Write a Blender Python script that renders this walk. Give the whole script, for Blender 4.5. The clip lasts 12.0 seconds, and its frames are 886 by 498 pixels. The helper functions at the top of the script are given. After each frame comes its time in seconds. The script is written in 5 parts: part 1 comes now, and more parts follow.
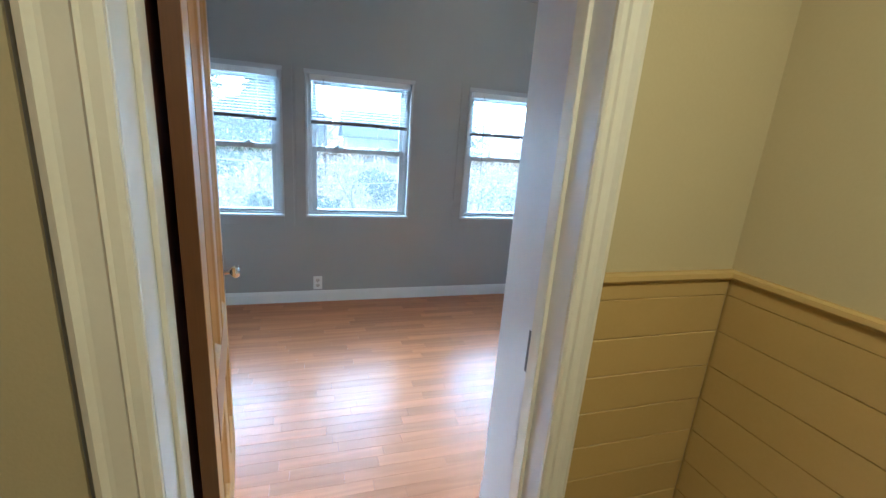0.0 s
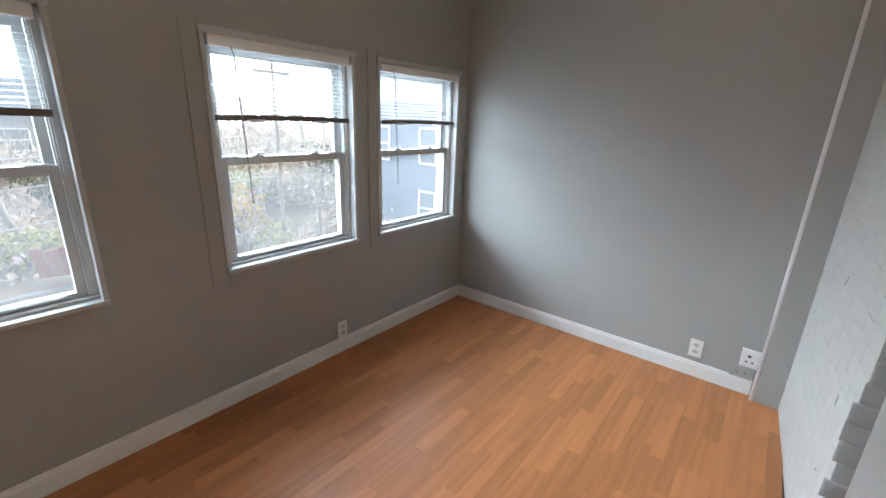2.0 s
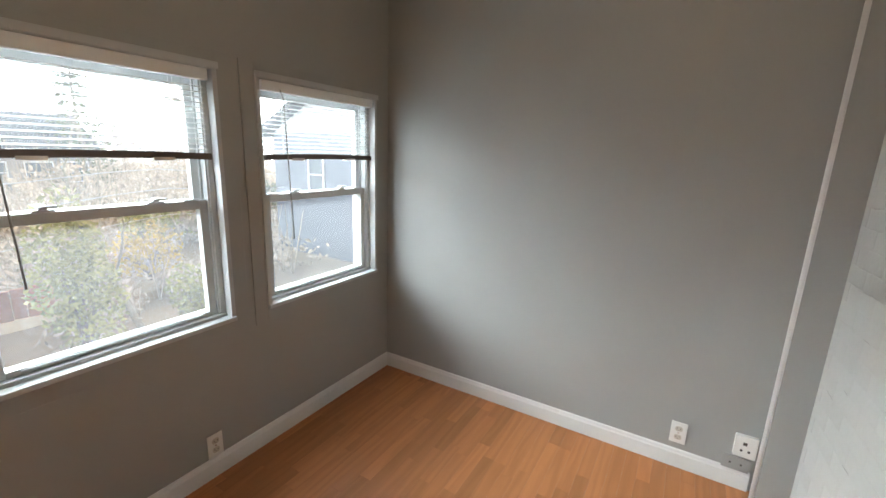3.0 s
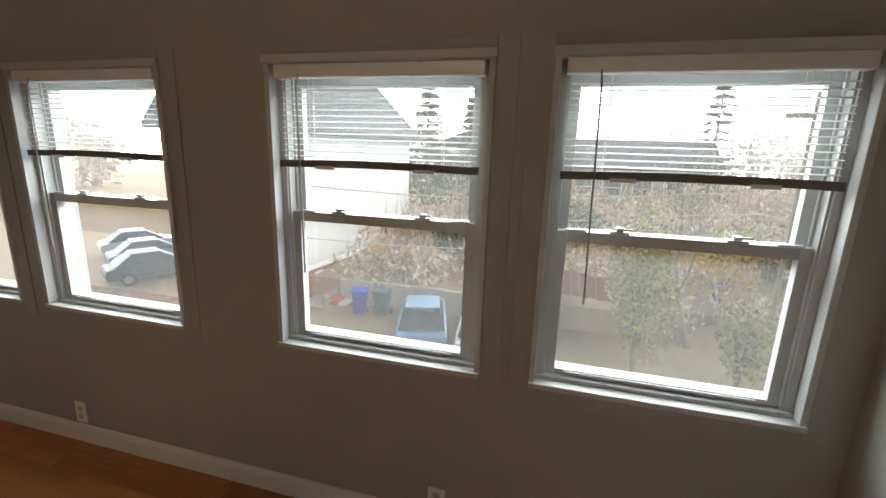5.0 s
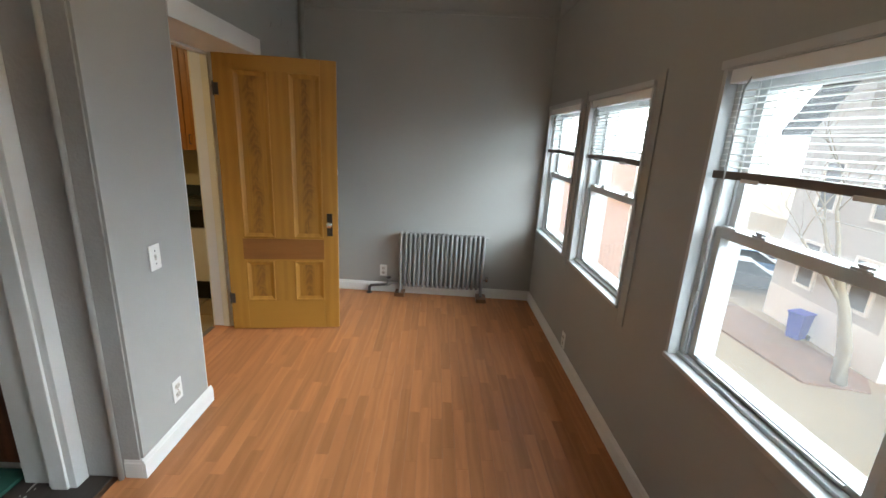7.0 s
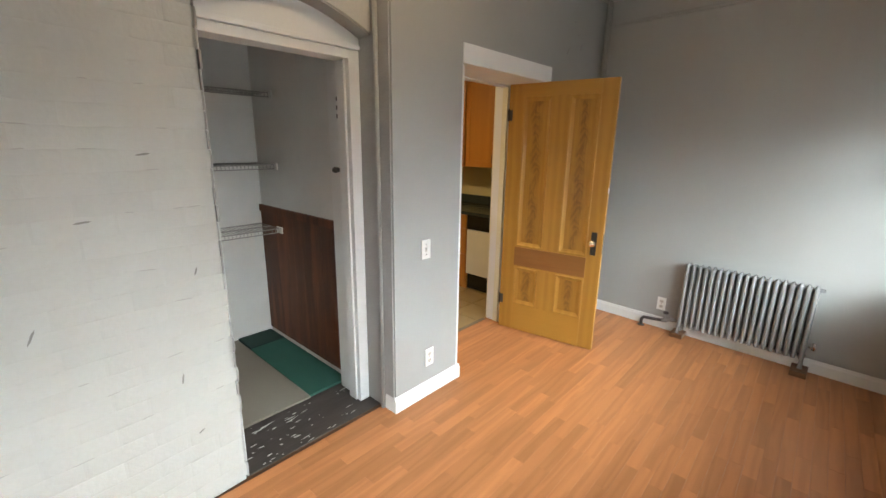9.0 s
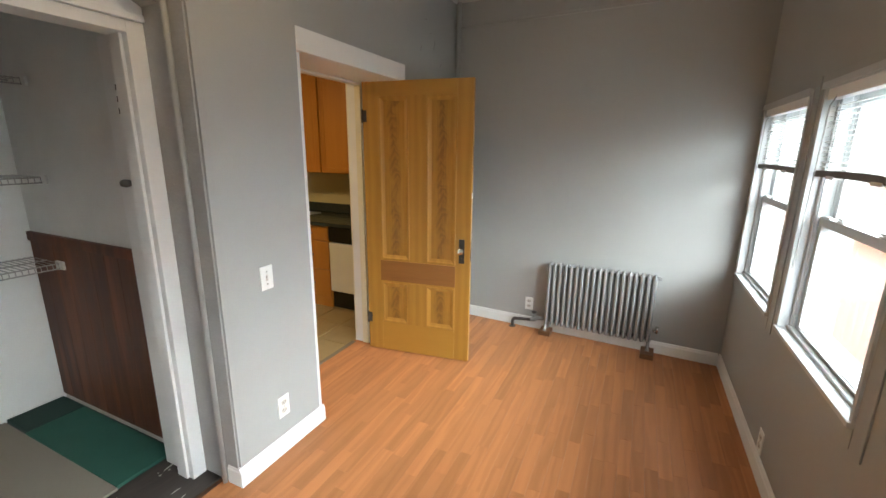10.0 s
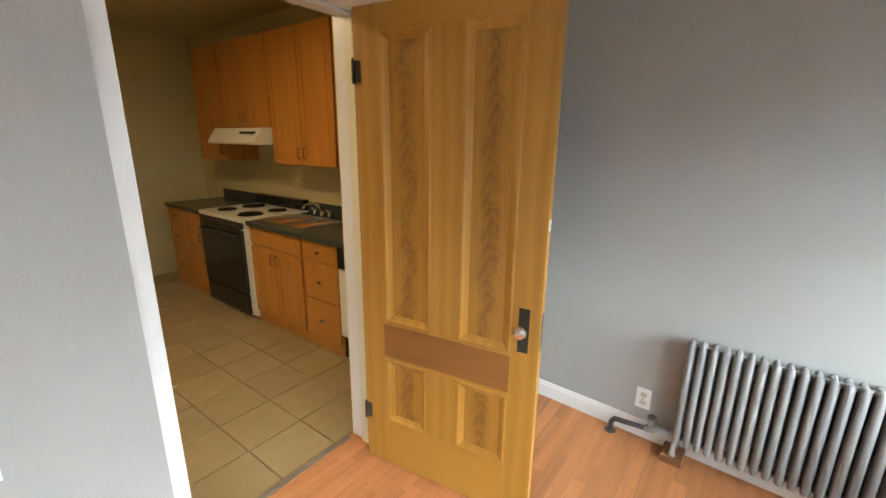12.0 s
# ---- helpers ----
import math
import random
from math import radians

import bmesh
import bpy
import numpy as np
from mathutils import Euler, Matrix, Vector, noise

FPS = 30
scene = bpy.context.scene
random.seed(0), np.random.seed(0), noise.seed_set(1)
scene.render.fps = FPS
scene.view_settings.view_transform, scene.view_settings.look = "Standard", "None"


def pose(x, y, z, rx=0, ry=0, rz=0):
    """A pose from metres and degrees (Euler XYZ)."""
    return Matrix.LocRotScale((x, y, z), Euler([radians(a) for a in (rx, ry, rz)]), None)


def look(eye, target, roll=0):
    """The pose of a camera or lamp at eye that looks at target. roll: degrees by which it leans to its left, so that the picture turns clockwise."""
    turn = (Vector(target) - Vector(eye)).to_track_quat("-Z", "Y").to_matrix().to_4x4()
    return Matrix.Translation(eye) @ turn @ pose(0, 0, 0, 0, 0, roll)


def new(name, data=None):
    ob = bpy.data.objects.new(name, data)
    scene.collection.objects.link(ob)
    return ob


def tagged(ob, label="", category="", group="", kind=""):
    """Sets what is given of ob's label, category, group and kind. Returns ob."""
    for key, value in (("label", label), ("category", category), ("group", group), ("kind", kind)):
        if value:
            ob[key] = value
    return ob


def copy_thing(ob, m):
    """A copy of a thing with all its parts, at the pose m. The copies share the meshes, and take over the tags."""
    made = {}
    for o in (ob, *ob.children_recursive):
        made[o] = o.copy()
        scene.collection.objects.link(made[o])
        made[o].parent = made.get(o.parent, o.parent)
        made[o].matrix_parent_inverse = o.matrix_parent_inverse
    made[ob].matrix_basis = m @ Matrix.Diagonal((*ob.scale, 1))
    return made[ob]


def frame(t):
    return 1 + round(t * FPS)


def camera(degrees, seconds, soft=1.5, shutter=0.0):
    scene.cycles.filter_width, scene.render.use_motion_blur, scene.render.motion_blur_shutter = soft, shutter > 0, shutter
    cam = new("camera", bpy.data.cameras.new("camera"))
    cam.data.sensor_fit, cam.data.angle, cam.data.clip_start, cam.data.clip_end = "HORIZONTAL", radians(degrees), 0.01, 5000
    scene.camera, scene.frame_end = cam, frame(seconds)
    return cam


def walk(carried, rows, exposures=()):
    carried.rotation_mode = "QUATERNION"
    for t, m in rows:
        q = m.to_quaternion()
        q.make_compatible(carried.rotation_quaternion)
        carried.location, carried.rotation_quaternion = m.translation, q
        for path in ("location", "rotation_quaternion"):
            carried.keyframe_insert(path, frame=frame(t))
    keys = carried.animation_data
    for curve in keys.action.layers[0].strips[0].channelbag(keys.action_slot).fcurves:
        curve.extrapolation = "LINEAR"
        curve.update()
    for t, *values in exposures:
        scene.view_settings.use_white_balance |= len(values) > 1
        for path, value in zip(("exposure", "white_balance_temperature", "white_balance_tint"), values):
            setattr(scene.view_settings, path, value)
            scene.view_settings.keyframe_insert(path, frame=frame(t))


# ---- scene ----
cam = camera(93.4, 12.0)
PATH = [
    (0, (1.143, -3.524, 1.443), (1.736, -1.685, 0.929), 4.3),
    (0.5, (1.189, -3.162, 1.422), (1.684, -1.275, 0.981), 3.5),
    (1, (1.229, -2.753, 1.453), (1.952, -0.965, 0.924), 3.3),
    (1.5, (1.363, -2.348, 1.506), (2.418, -0.764, 0.891), 3.4),
    (2, (1.542, -2.059, 1.514), (3.043, -0.877, 0.923), 2.1),
    (2.5, (1.772, -1.865, 1.526), (3.462, -0.923, 1.019), 0.9),
    (2.7, (1.917, -1.822, 1.531), (3.616, -0.88, 1.056), 1.6),
    (4.3, (3.139, -1.519, 1.554), (4.023, 0.21, 1.075), 1.9),
    (4.6, (3.279, -1.474, 1.565), (3.562, 0.447, 1.083), 1.0),
    (5, (3.46, -1.401, 1.537), (2.97, 0.488, 1.098), 1.9),
    (5.5, (3.645, -1.305, 1.554), (2.384, 0.156, 1.03), 2.9),
    (6, (3.812, -1.226, 1.564), (2.113, -0.328, 1.008), 2.8),
    (6.5, (3.87, -1.095, 1.559), (1.99, -0.653, 1.038), 2.7),
    (7, (3.954, -0.993, 1.568), (2.024, -0.944, 1.045), 3.1),
    (7.5, (3.987, -0.882, 1.574), (2.086, -1.215, 1.048), 2.3),
    (7.7, (3.96, -0.848, 1.567), (2.094, -1.35, 1.054), 1.5),
    (9.3, (3.762, -0.553, 1.577), (2.362, -1.896, 1.086), 1.0),
    (9.5, (3.708, -0.568, 1.58), (2.237, -1.829, 1.086), 0.8),
    (10, (3.494, -0.687, 1.571), (1.73, -1.508, 1.108), 0.6),
    (10.5, (3.226, -0.785, 1.56), (1.342, -1.246, 1.07), 0.7),
    (11, (2.888, -0.851, 1.569), (1.015, -1.362, 1.091), 1.8),
    (11.5, (2.532, -1.0, 1.547), (0.747, -1.759, 1.061), 2.0),
    (12, (2.125, -1.195, 1.546), (0.567, -2.34, 1.035), 0.7),
]
EXPOSURES = [(0, 1.28, 4500, -3), (1.0, 1.08, 4800, -2), (1.6, 0.65, 5600, 4), (2.5, 0.75, 6400, 7), (4.3, 0.2, 7100, 7), (5.5, -0.15, 7300, 8), (6.5, 0.25, 6600, 6), (7.7, 0.55, 6500, 5), (9.5, 1.08, 6900, 7), (10.5, 0.85, 6700, 7), (12, 1.24, 6700, 7)]
walk(cam, [(t, look(e, g, r)) for t, e, g, r in PATH], EXPOSURES)

# ---- light ----
world = bpy.data.worlds.new("sky")
scene.world = world
world.use_nodes = True
wn = world.node_tree
sky = wn.nodes.new("ShaderNodeTexSky")
sky.sky_type = "NISHITA"
sky.sun_disc = False
SUN_DIR = Vector((0.50, -0.62, 0.78)).normalized()
sky.sun_elevation = math.asin(SUN_DIR.z)
sky.sun_rotation = math.atan2(SUN_DIR.x, SUN_DIR.y)
sky.air_density, sky.dust_density, sky.ozone_density = 1.0, 8.0, 0.4
wn.links.new(sky.outputs[0], wn.nodes["Background"].inputs[0])
wn.nodes["Background"].inputs[1].default_value = 0.05

sun = new("sun", bpy.data.lights.new("sun", "SUN"))
sun.data.energy, sun.data.angle, sun.data.color = 0.75, radians(10), (1.0, 0.96, 0.91)
sun.matrix_world = look(SUN_DIR * 30, (0, 0, 0))

lamp = new("kitchen_light", bpy.data.lights.new("kitchen_light", "AREA"))
lamp.data.shape, lamp.data.size = "DISK", 0.3
lamp.data.energy, lamp.data.color = 11.5, (1.0, 0.76, 0.45)
lamp.matrix_world = look((1.5, -3.8, 2.42), (1.5, -3.8, 0))

# added area lamp in the open air, stands in for sky light at the windows
day = new("added_sky_lamp", bpy.data.lights.new("added_sky_lamp", "AREA"))
day.data.shape, day.data.size, day.data.size_y = "RECTANGLE", 24.0, 4.0
day.data.energy, day.data.color, day.data.spread = 2100, (0.77, 0.90, 1.0), radians(125)
day.matrix_world = look((2.2, 5.8, 5.3), (2.2, 0.0, 4.3))

# ---- materials ----


def mat(name, colour, rough=0.6, dark=None, scale=8.0, amount=0.5, bump=0.1, metal=0.0, fine=120.0, stretch=(1, 1, 1),
        spread=0.0, spec=0.5, island=False):
    """A surface with broad stains, fine grain and relief; spread: how far single pieces differ in brightness."""
    m = bpy.data.materials.new(name)
    m.use_nodes = True
    nt, b = m.node_tree, m.node_tree.nodes["Principled BSDF"]
    dark = dark or tuple(c * 0.8 for c in colour)
    geo = nt.nodes.new("ShaderNodeNewGeometry")
    mp = nt.nodes.new("ShaderNodeMapping")
    mp.inputs["Scale"].default_value = stretch
    nt.links.new(geo.outputs["Position"], mp.inputs["Vector"])
    n1, n2 = nt.nodes.new("ShaderNodeTexNoise"), nt.nodes.new("ShaderNodeTexNoise")
    for n, s in ((n1, scale), (n2, fine)):
        n.inputs["Scale"].default_value = s
        n.inputs["Detail"].default_value = 5
        nt.links.new(mp.outputs[0], n.inputs["Vector"])
    mix = nt.nodes.new("ShaderNodeMix")
    mix.data_type = "RGBA"
    mix.inputs["A"].default_value, mix.inputs["B"].default_value = (*colour, 1), (*dark, 1)
    ramp = nt.nodes.new("ShaderNodeMapRange")
    ramp.inputs["From Min"].default_value, ramp.inputs["From Max"].default_value = 0.35, 0.75
    ramp.inputs["To Max"].default_value = amount
    add = nt.nodes.new("ShaderNodeMath")
    add.operation = "MULTIPLY_ADD"
    add.inputs[1].default_value = 0.35
    nt.links.new(n2.outputs["Fac"], add.inputs[0])
    half = nt.nodes.new("ShaderNodeMath")
    half.operation = "MULTIPLY_ADD"
    half.inputs[1].default_value, half.inputs[2].default_value = 0.7, -0.02
    nt.links.new(n1.outputs["Fac"], half.inputs[0])
    nt.links.new(half.outputs[0], add.inputs[2])
    nt.links.new(add.outputs[0], ramp.inputs["Value"])
    nt.links.new(ramp.outputs[0], mix.inputs["Factor"])
    last = mix.outputs["Result"]
    if spread:
        if island:
            rnd = geo.outputs["Random Per Island"]
        else:
            rnd = nt.nodes.new("ShaderNodeObjectInfo").outputs["Random"]
        mr = nt.nodes.new("ShaderNodeMapRange")
        mr.inputs["To Min"].default_value, mr.inputs["To Max"].default_value = 1 - spread, 1 + spread
        nt.links.new(rnd, mr.inputs["Value"])
        hsv = nt.nodes.new("ShaderNodeHueSaturation")
        nt.links.new(mr.outputs[0], hsv.inputs["Value"])
        nt.links.new(last, hsv.inputs["Color"])
        last = hsv.outputs[0]
        off = nt.nodes.new("ShaderNodeVectorMath")
        off.operation = "SCALE"
        off.inputs[0].default_value = (13.0, 7.0, 5.0)
        nt.links.new(rnd, off.inputs["Scale"])
        nt.links.new(off.outputs[0], mp.inputs["Location"])
    nt.links.new(last, b.inputs["Base Color"])
    b.inputs["Roughness"].default_value, b.inputs["Metallic"].default_value = rough, metal
    b.inputs["Specular IOR Level"].default_value = spec
    if bump:
        bp = nt.nodes.new("ShaderNodeBump")
        bp.inputs["Strength"].default_value, bp.inputs["Distance"].default_value = bump, 0.004
        nt.links.new(n2.outputs["Fac"], bp.inputs["Height"])
        nt.links.new(bp.outputs[0], b.inputs["Normal"])
    return m


def wood(name, light, darker, axis="Z", rough=0.35, figure=3.0, bands=9.0, distort=5.0, spread=0.0, island=False, bump=0.06, contrast=1.0):
    """Wood with long grain along an axis: stretched bands for the figure, fine streaks for the pores."""
    m = bpy.data.materials.new(name)
    m.use_nodes = True
    nt, b = m.node_tree, m.node_tree.nodes["Principled BSDF"]
    tc = nt.nodes.new("ShaderNodeTexCoord")
    geo = nt.nodes.new("ShaderNodeNewGeometry")
    mp, mf = nt.nodes.new("ShaderNodeMapping"), nt.nodes.new("ShaderNodeMapping")
    k = "XYZ".index(axis)
    mp.inputs["Scale"].default_value = [0.12 if i == k else 1.0 for i in range(3)]
    mf.inputs["Scale"].default_value = [0.03 if i == k else 1.0 for i in range(3)]
    src = geo.outputs["Position"] if spread else tc.outputs["Object"]
    for q in (mp, mf):
        nt.links.new(src, q.inputs["Vector"])
    wave, fine, broad = nt.nodes.new("ShaderNodeTexWave"), nt.nodes.new("ShaderNodeTexNoise"), nt.nodes.new("ShaderNodeTexNoise")
    wave.bands_direction = "Y" if k == 0 else "X"
    wave.inputs["Scale"].default_value = bands
    wave.inputs["Distortion"].default_value = distort
    wave.inputs["Detail"].default_value, wave.inputs["Detail Scale"].default_value = 3, figure
    fine.inputs["Scale"].default_value, fine.inputs["Detail"].default_value = 260, 4
    broad.inputs["Scale"].default_value = 4
    nt.links.new(mp.outputs[0], wave.inputs["Vector"])
    nt.links.new(mf.outputs[0], fine.inputs["Vector"])
    nt.links.new(mp.outputs[0], broad.inputs["Vector"])
    s1 = nt.nodes.new("ShaderNodeMath")
    s1.operation = "MULTIPLY"
    nt.links.new(wave.outputs["Fac"], s1.inputs[0])
    nt.links.new(broad.outputs["Fac"], s1.inputs[1])
    s2 = nt.nodes.new("ShaderNodeMath")
    s2.operation = "MULTIPLY_ADD"
    s2.inputs[1].default_value = 0.45
    nt.links.new(fine.outputs["Fac"], s2.inputs[0])
    nt.links.new(s1.outputs[0], s2.inputs[2])
    ramp = nt.nodes.new("ShaderNodeMapRange")
    ramp.inputs["From Min"].default_value, ramp.inputs["From Max"].default_value = 0.15, 0.85
    ramp.inputs["To Max"].default_value = contrast
    nt.links.new(s2.outputs[0], ramp.inputs["Value"])
    mix = nt.nodes.new("ShaderNodeMix")
    mix.data_type = "RGBA"
    mix.inputs["A"].default_value, mix.inputs["B"].default_value = (*light, 1), (*darker, 1)
    nt.links.new(ramp.outputs[0], mix.inputs["Factor"])
    last = mix.outputs["Result"]
    if spread:
        rnd = geo.outputs["Random Per Island"] if island else nt.nodes.new("ShaderNodeObjectInfo").outputs["Random"]
        off = nt.nodes.new("ShaderNodeVectorMath")
        off.operation = "SCALE"
        off.inputs[0].default_value = (9.0, 17.0, 3.0)
        nt.links.new(rnd, off.inputs["Scale"])
        for q in (mp, mf):
            nt.links.new(off.outputs[0], q.inputs["Location"])
        mr = nt.nodes.new("ShaderNodeMapRange")
        mr.inputs["To Min"].default_value, mr.inputs["To Max"].default_value = 1 - spread, 1 + spread
        nt.links.new(rnd, mr.inputs["Value"])
        hsv = nt.nodes.new("ShaderNodeHueSaturation")
        nt.links.new(mr.outputs[0], hsv.inputs["Value"])
        nt.links.new(last, hsv.inputs["Color"])
        last = hsv.outputs[0]
    nt.links.new(last, b.inputs["Base Color"])
    b.inputs["Roughness"].default_value = rough
    if spread:
        b.inputs["Specular IOR Level"].default_value = 0.22
    bp = nt.nodes.new("ShaderNodeBump")
    bp.inputs["Strength"].default_value, bp.inputs["Distance"].default_value = bump, 0.002
    nt.links.new(s2.outputs[0], bp.inputs["Height"])
    nt.links.new(bp.outputs[0], b.inputs["Normal"])
    return m


def figured(name, light, darker):
    """Flat-sawn fir: nested pointed arches of dark late wood up the middle of each panel, straight grain at its sides."""
    m = bpy.data.materials.new(name)
    m.use_nodes = True
    nt, b = m.node_tree, m.node_tree.nodes["Principled BSDF"]
    tc = nt.nodes.new("ShaderNodeTexCoord")
    sg, so = nt.nodes.new("ShaderNodeSeparateXYZ"), nt.nodes.new("ShaderNodeSeparateXYZ")
    nt.links.new(tc.outputs["Generated"], sg.inputs[0])
    nt.links.new(tc.outputs["Object"], so.inputs[0])
    noise_ = nt.nodes.new("ShaderNodeTexNoise")
    noise_.inputs["Scale"].default_value, noise_.inputs["Detail"].default_value = 7, 4
    nt.links.new(tc.outputs["Object"], noise_.inputs["Vector"])

    def op(kind, a, c, d=None):
        n = nt.nodes.new("ShaderNodeMath")
        n.operation = kind
        for k, v in enumerate((a, c, d)):
            if v is None:
                continue
            if isinstance(v, (int, float)):
                n.inputs[k].default_value = v
            else:
                nt.links.new(v, n.inputs[k])
        return n.outputs[0]

    off = op("ABSOLUTE", op("ADD", sg.outputs[0], op("MULTIPLY_ADD", noise_.outputs["Fac"], 0.5, -0.75)), 0)
    phase = op("ADD", op("MULTIPLY", so.outputs[2], 95.0), op("MULTIPLY", off, 34.0))
    rings = op("MULTIPLY_ADD", op("SINE", op("ADD", phase, op("MULTIPLY", noise_.outputs["Fac"], 22.0)), 0), 0.5, 0.5)
    middle = nt.nodes.new("ShaderNodeMapRange")
    middle.interpolation_type = "SMOOTHSTEP"
    middle.inputs["From Min"].default_value, middle.inputs["From Max"].default_value = 0.24, 0.03
    nt.links.new(off, middle.inputs["Value"])
    fine = nt.nodes.new("ShaderNodeTexNoise")
    fine.inputs["Scale"].default_value = 120
    mp = nt.nodes.new("ShaderNodeMapping")
    mp.inputs["Scale"].default_value = (1, 1, 0.04)
    nt.links.new(tc.outputs["Object"], mp.inputs["Vector"])
    nt.links.new(mp.outputs[0], fine.inputs["Vector"])
    fac = op("ADD", op("MULTIPLY", op("MULTIPLY_ADD", rings, 0.24, 0.30), middle.outputs[0]), op("MULTIPLY_ADD", fine.outputs["Fac"], 0.5, -0.12))
    mix = nt.nodes.new("ShaderNodeMix")
    mix.data_type = "RGBA"
    mix.inputs["A"].default_value, mix.inputs["B"].default_value = (*light, 1), (*darker, 1)
    nt.links.new(fac, mix.inputs["Factor"])
    nt.links.new(mix.outputs["Result"], b.inputs["Base Color"])
    b.inputs["Roughness"].default_value = 0.36
    return m


def clear(name, tint=(1, 1, 1), rough=0.0):
    m = bpy.data.materials.new(name)
    m.use_nodes = True
    b = m.node_tree.nodes["Principled BSDF"]
    b.inputs["Base Color"].default_value = (*tint, 1)
    b.inputs["Roughness"].default_value = rough
    b.inputs["Transmission Weight"].default_value = 1.0
    b.inputs["IOR"].default_value = 1.45
    return m


WALL = mat("grey_wall_paint", (0.37, 0.367, 0.35), 0.5, (0.32, 0.317, 0.302), 1.6, 0.5, 0.12, fine=190)
CEIL = mat("ceiling_paint", (0.52, 0.515, 0.50), 0.8, (0.46, 0.455, 0.44), 2.0, 0.4, 0.15, fine=150)
TRIM = mat("white_trim_paint", (0.76, 0.755, 0.74), 0.35, (0.67, 0.66, 0.64), 6.0, 0.45, 0.08, fine=70)
CREAM = mat("cream_trim_paint", (0.76, 0.71, 0.56), 0.35, (0.66, 0.60, 0.44), 6.0, 0.45, 0.10, fine=60)
VINYL = mat("white_vinyl", (0.52, 0.53, 0.53), 0.4, (0.45, 0.46, 0.46), 9.0, 0.35, 0.04)
BRICKPAINT = mat("white_painted_brick", (0.52, 0.51, 0.475), 0.6, (0.43, 0.42, 0.385), 3.0, 0.5, 0.3, fine=60, spread=0.012)
BRICKGREY = mat("darker_grey_brick", (0.40, 0.39, 0.375), 0.6, (0.33, 0.32, 0.305), 6.0, 0.6, 0.5, fine=75)
SCUFF = mat("scuff", (0.28, 0.26, 0.24), 0.8, (0.18, 0.17, 0.16), 30.0, 0.7, 0.2)
JOINT_DASH = mat("grey_joint_dash", (0.43, 0.415, 0.38), 0.8, (0.36, 0.35, 0.32), 30.0, 0.7, 0.2)
SLAT = mat("blind_slat", (0.80, 0.80, 0.79), 0.4, (0.72, 0.72, 0.70), 10.0, 0.3, 0.02)
TAUPE = mat("taupe_blind_rail", (0.15, 0.125, 0.11), 0.5, (0.10, 0.085, 0.075), 12.0, 0.5, 0.05)
WANDM = mat("smoky_plastic_wand", (0.34, 0.33, 0.31), 0.25, (0.26, 0.25, 0.24), 30.0, 0.4, 0.0)
PLASTIC = mat("white_plate_plastic", (0.80, 0.79, 0.76), 0.35, (0.72, 0.71, 0.67), 20.0, 0.3, 0.02)
SLOT = mat("dark_slots", (0.05, 0.045, 0.04), 0.5, (0.03, 0.03, 0.03), 30.0, 0.4, 0.0)
SOCKET = mat("almond_socket", (0.58, 0.54, 0.47), 0.4, (0.50, 0.46, 0.40), 20.0, 0.3, 0.02)
SILVER = mat("silver_radiator_paint", (0.28, 0.28, 0.276), 0.6, (0.20, 0.198, 0.193), 14.0, 0.6, 0.2, fine=90)
IRON = mat("dark_iron_pipe", (0.10, 0.09, 0.085), 0.5, (0.06, 0.05, 0.045), 25.0, 0.6, 0.25, metal=0.5)
CHROME = mat("worn_chrome", (0.75, 0.74, 0.72), 0.18, (0.55, 0.54, 0.52), 30.0, 0.4, 0.02, metal=1.0)
BLACKPLATE = mat("black_lock_plate", (0.035, 0.03, 0.028), 0.3, (0.06, 0.05, 0.04), 30.0, 0.5, 0.05, metal=0.4)
GLASS = clear("window_glass")
# a thin translucent film on the panes imitates veiling glare over the view outside
gn = GLASS.node_tree
film_, film_mix, film_noise = gn.nodes.new("ShaderNodeBsdfTranslucent"), gn.nodes.new("ShaderNodeMixShader"), gn.nodes.new("ShaderNodeTexNoise")
film_.inputs["Color"].default_value = (0.92, 0.95, 1.0, 1)
film_noise.inputs["Scale"].default_value = 5.0
film_amount = gn.nodes.new("ShaderNodeMapRange")
film_amount.inputs["To Min"].default_value, film_amount.inputs["To Max"].default_value = 0.014, 0.036
gn.links.new(film_noise.outputs["Fac"], film_amount.inputs["Value"])
gn.links.new(film_amount.outputs[0], film_mix.inputs[0])
gn.links.new(gn.nodes["Principled BSDF"].outputs[0], film_mix.inputs[1])
gn.links.new(film_.outputs[0], film_mix.inputs[2])
gn.links.new(film_mix.outputs[0], gn.nodes["Material Output"].inputs["Surface"])
KNOBGLASS = clear("glass_knob", (0.95, 0.92, 0.9), 0.03)
DOORWOOD = wood("varnished_pine", (0.43, 0.215, 0.036), (0.29, 0.125, 0.018), "Z", 0.42, 2.0, 5.0, 4.0, contrast=0.42)
DOORRAIL = wood("varnished_pine_rail", (0.43, 0.215, 0.036), (0.30, 0.13, 0.019), "X", 0.42, 2.0, 5.0, 4.0, contrast=0.42)
DOORPANEL = figured("figured_fir_panel", (0.42, 0.205, 0.034), (0.13, 0.05, 0.012))
LOCKWOOD = wood("reddish_lock_rail", (0.27, 0.11, 0.028), (0.17, 0.06, 0.014), "X", 0.35, 2.0, 6.0, 4.0, contrast=0.7)
FLOORWOOD = wood("oak_laminate", (0.48, 0.195, 0.078), (0.22, 0.078, 0.028), "X", 0.34, 2.5, 5.0, 9.0, spread=0.16, bump=0.012, contrast=0.30)
FLOORREST = wood("oak_laminate_rest", (0.48, 0.195, 0.078), (0.22, 0.078, 0.028), "X", 0.34, 2.5, 5.0, 9.0, spread=0.16, island=True, bump=0.012, contrast=0.30)
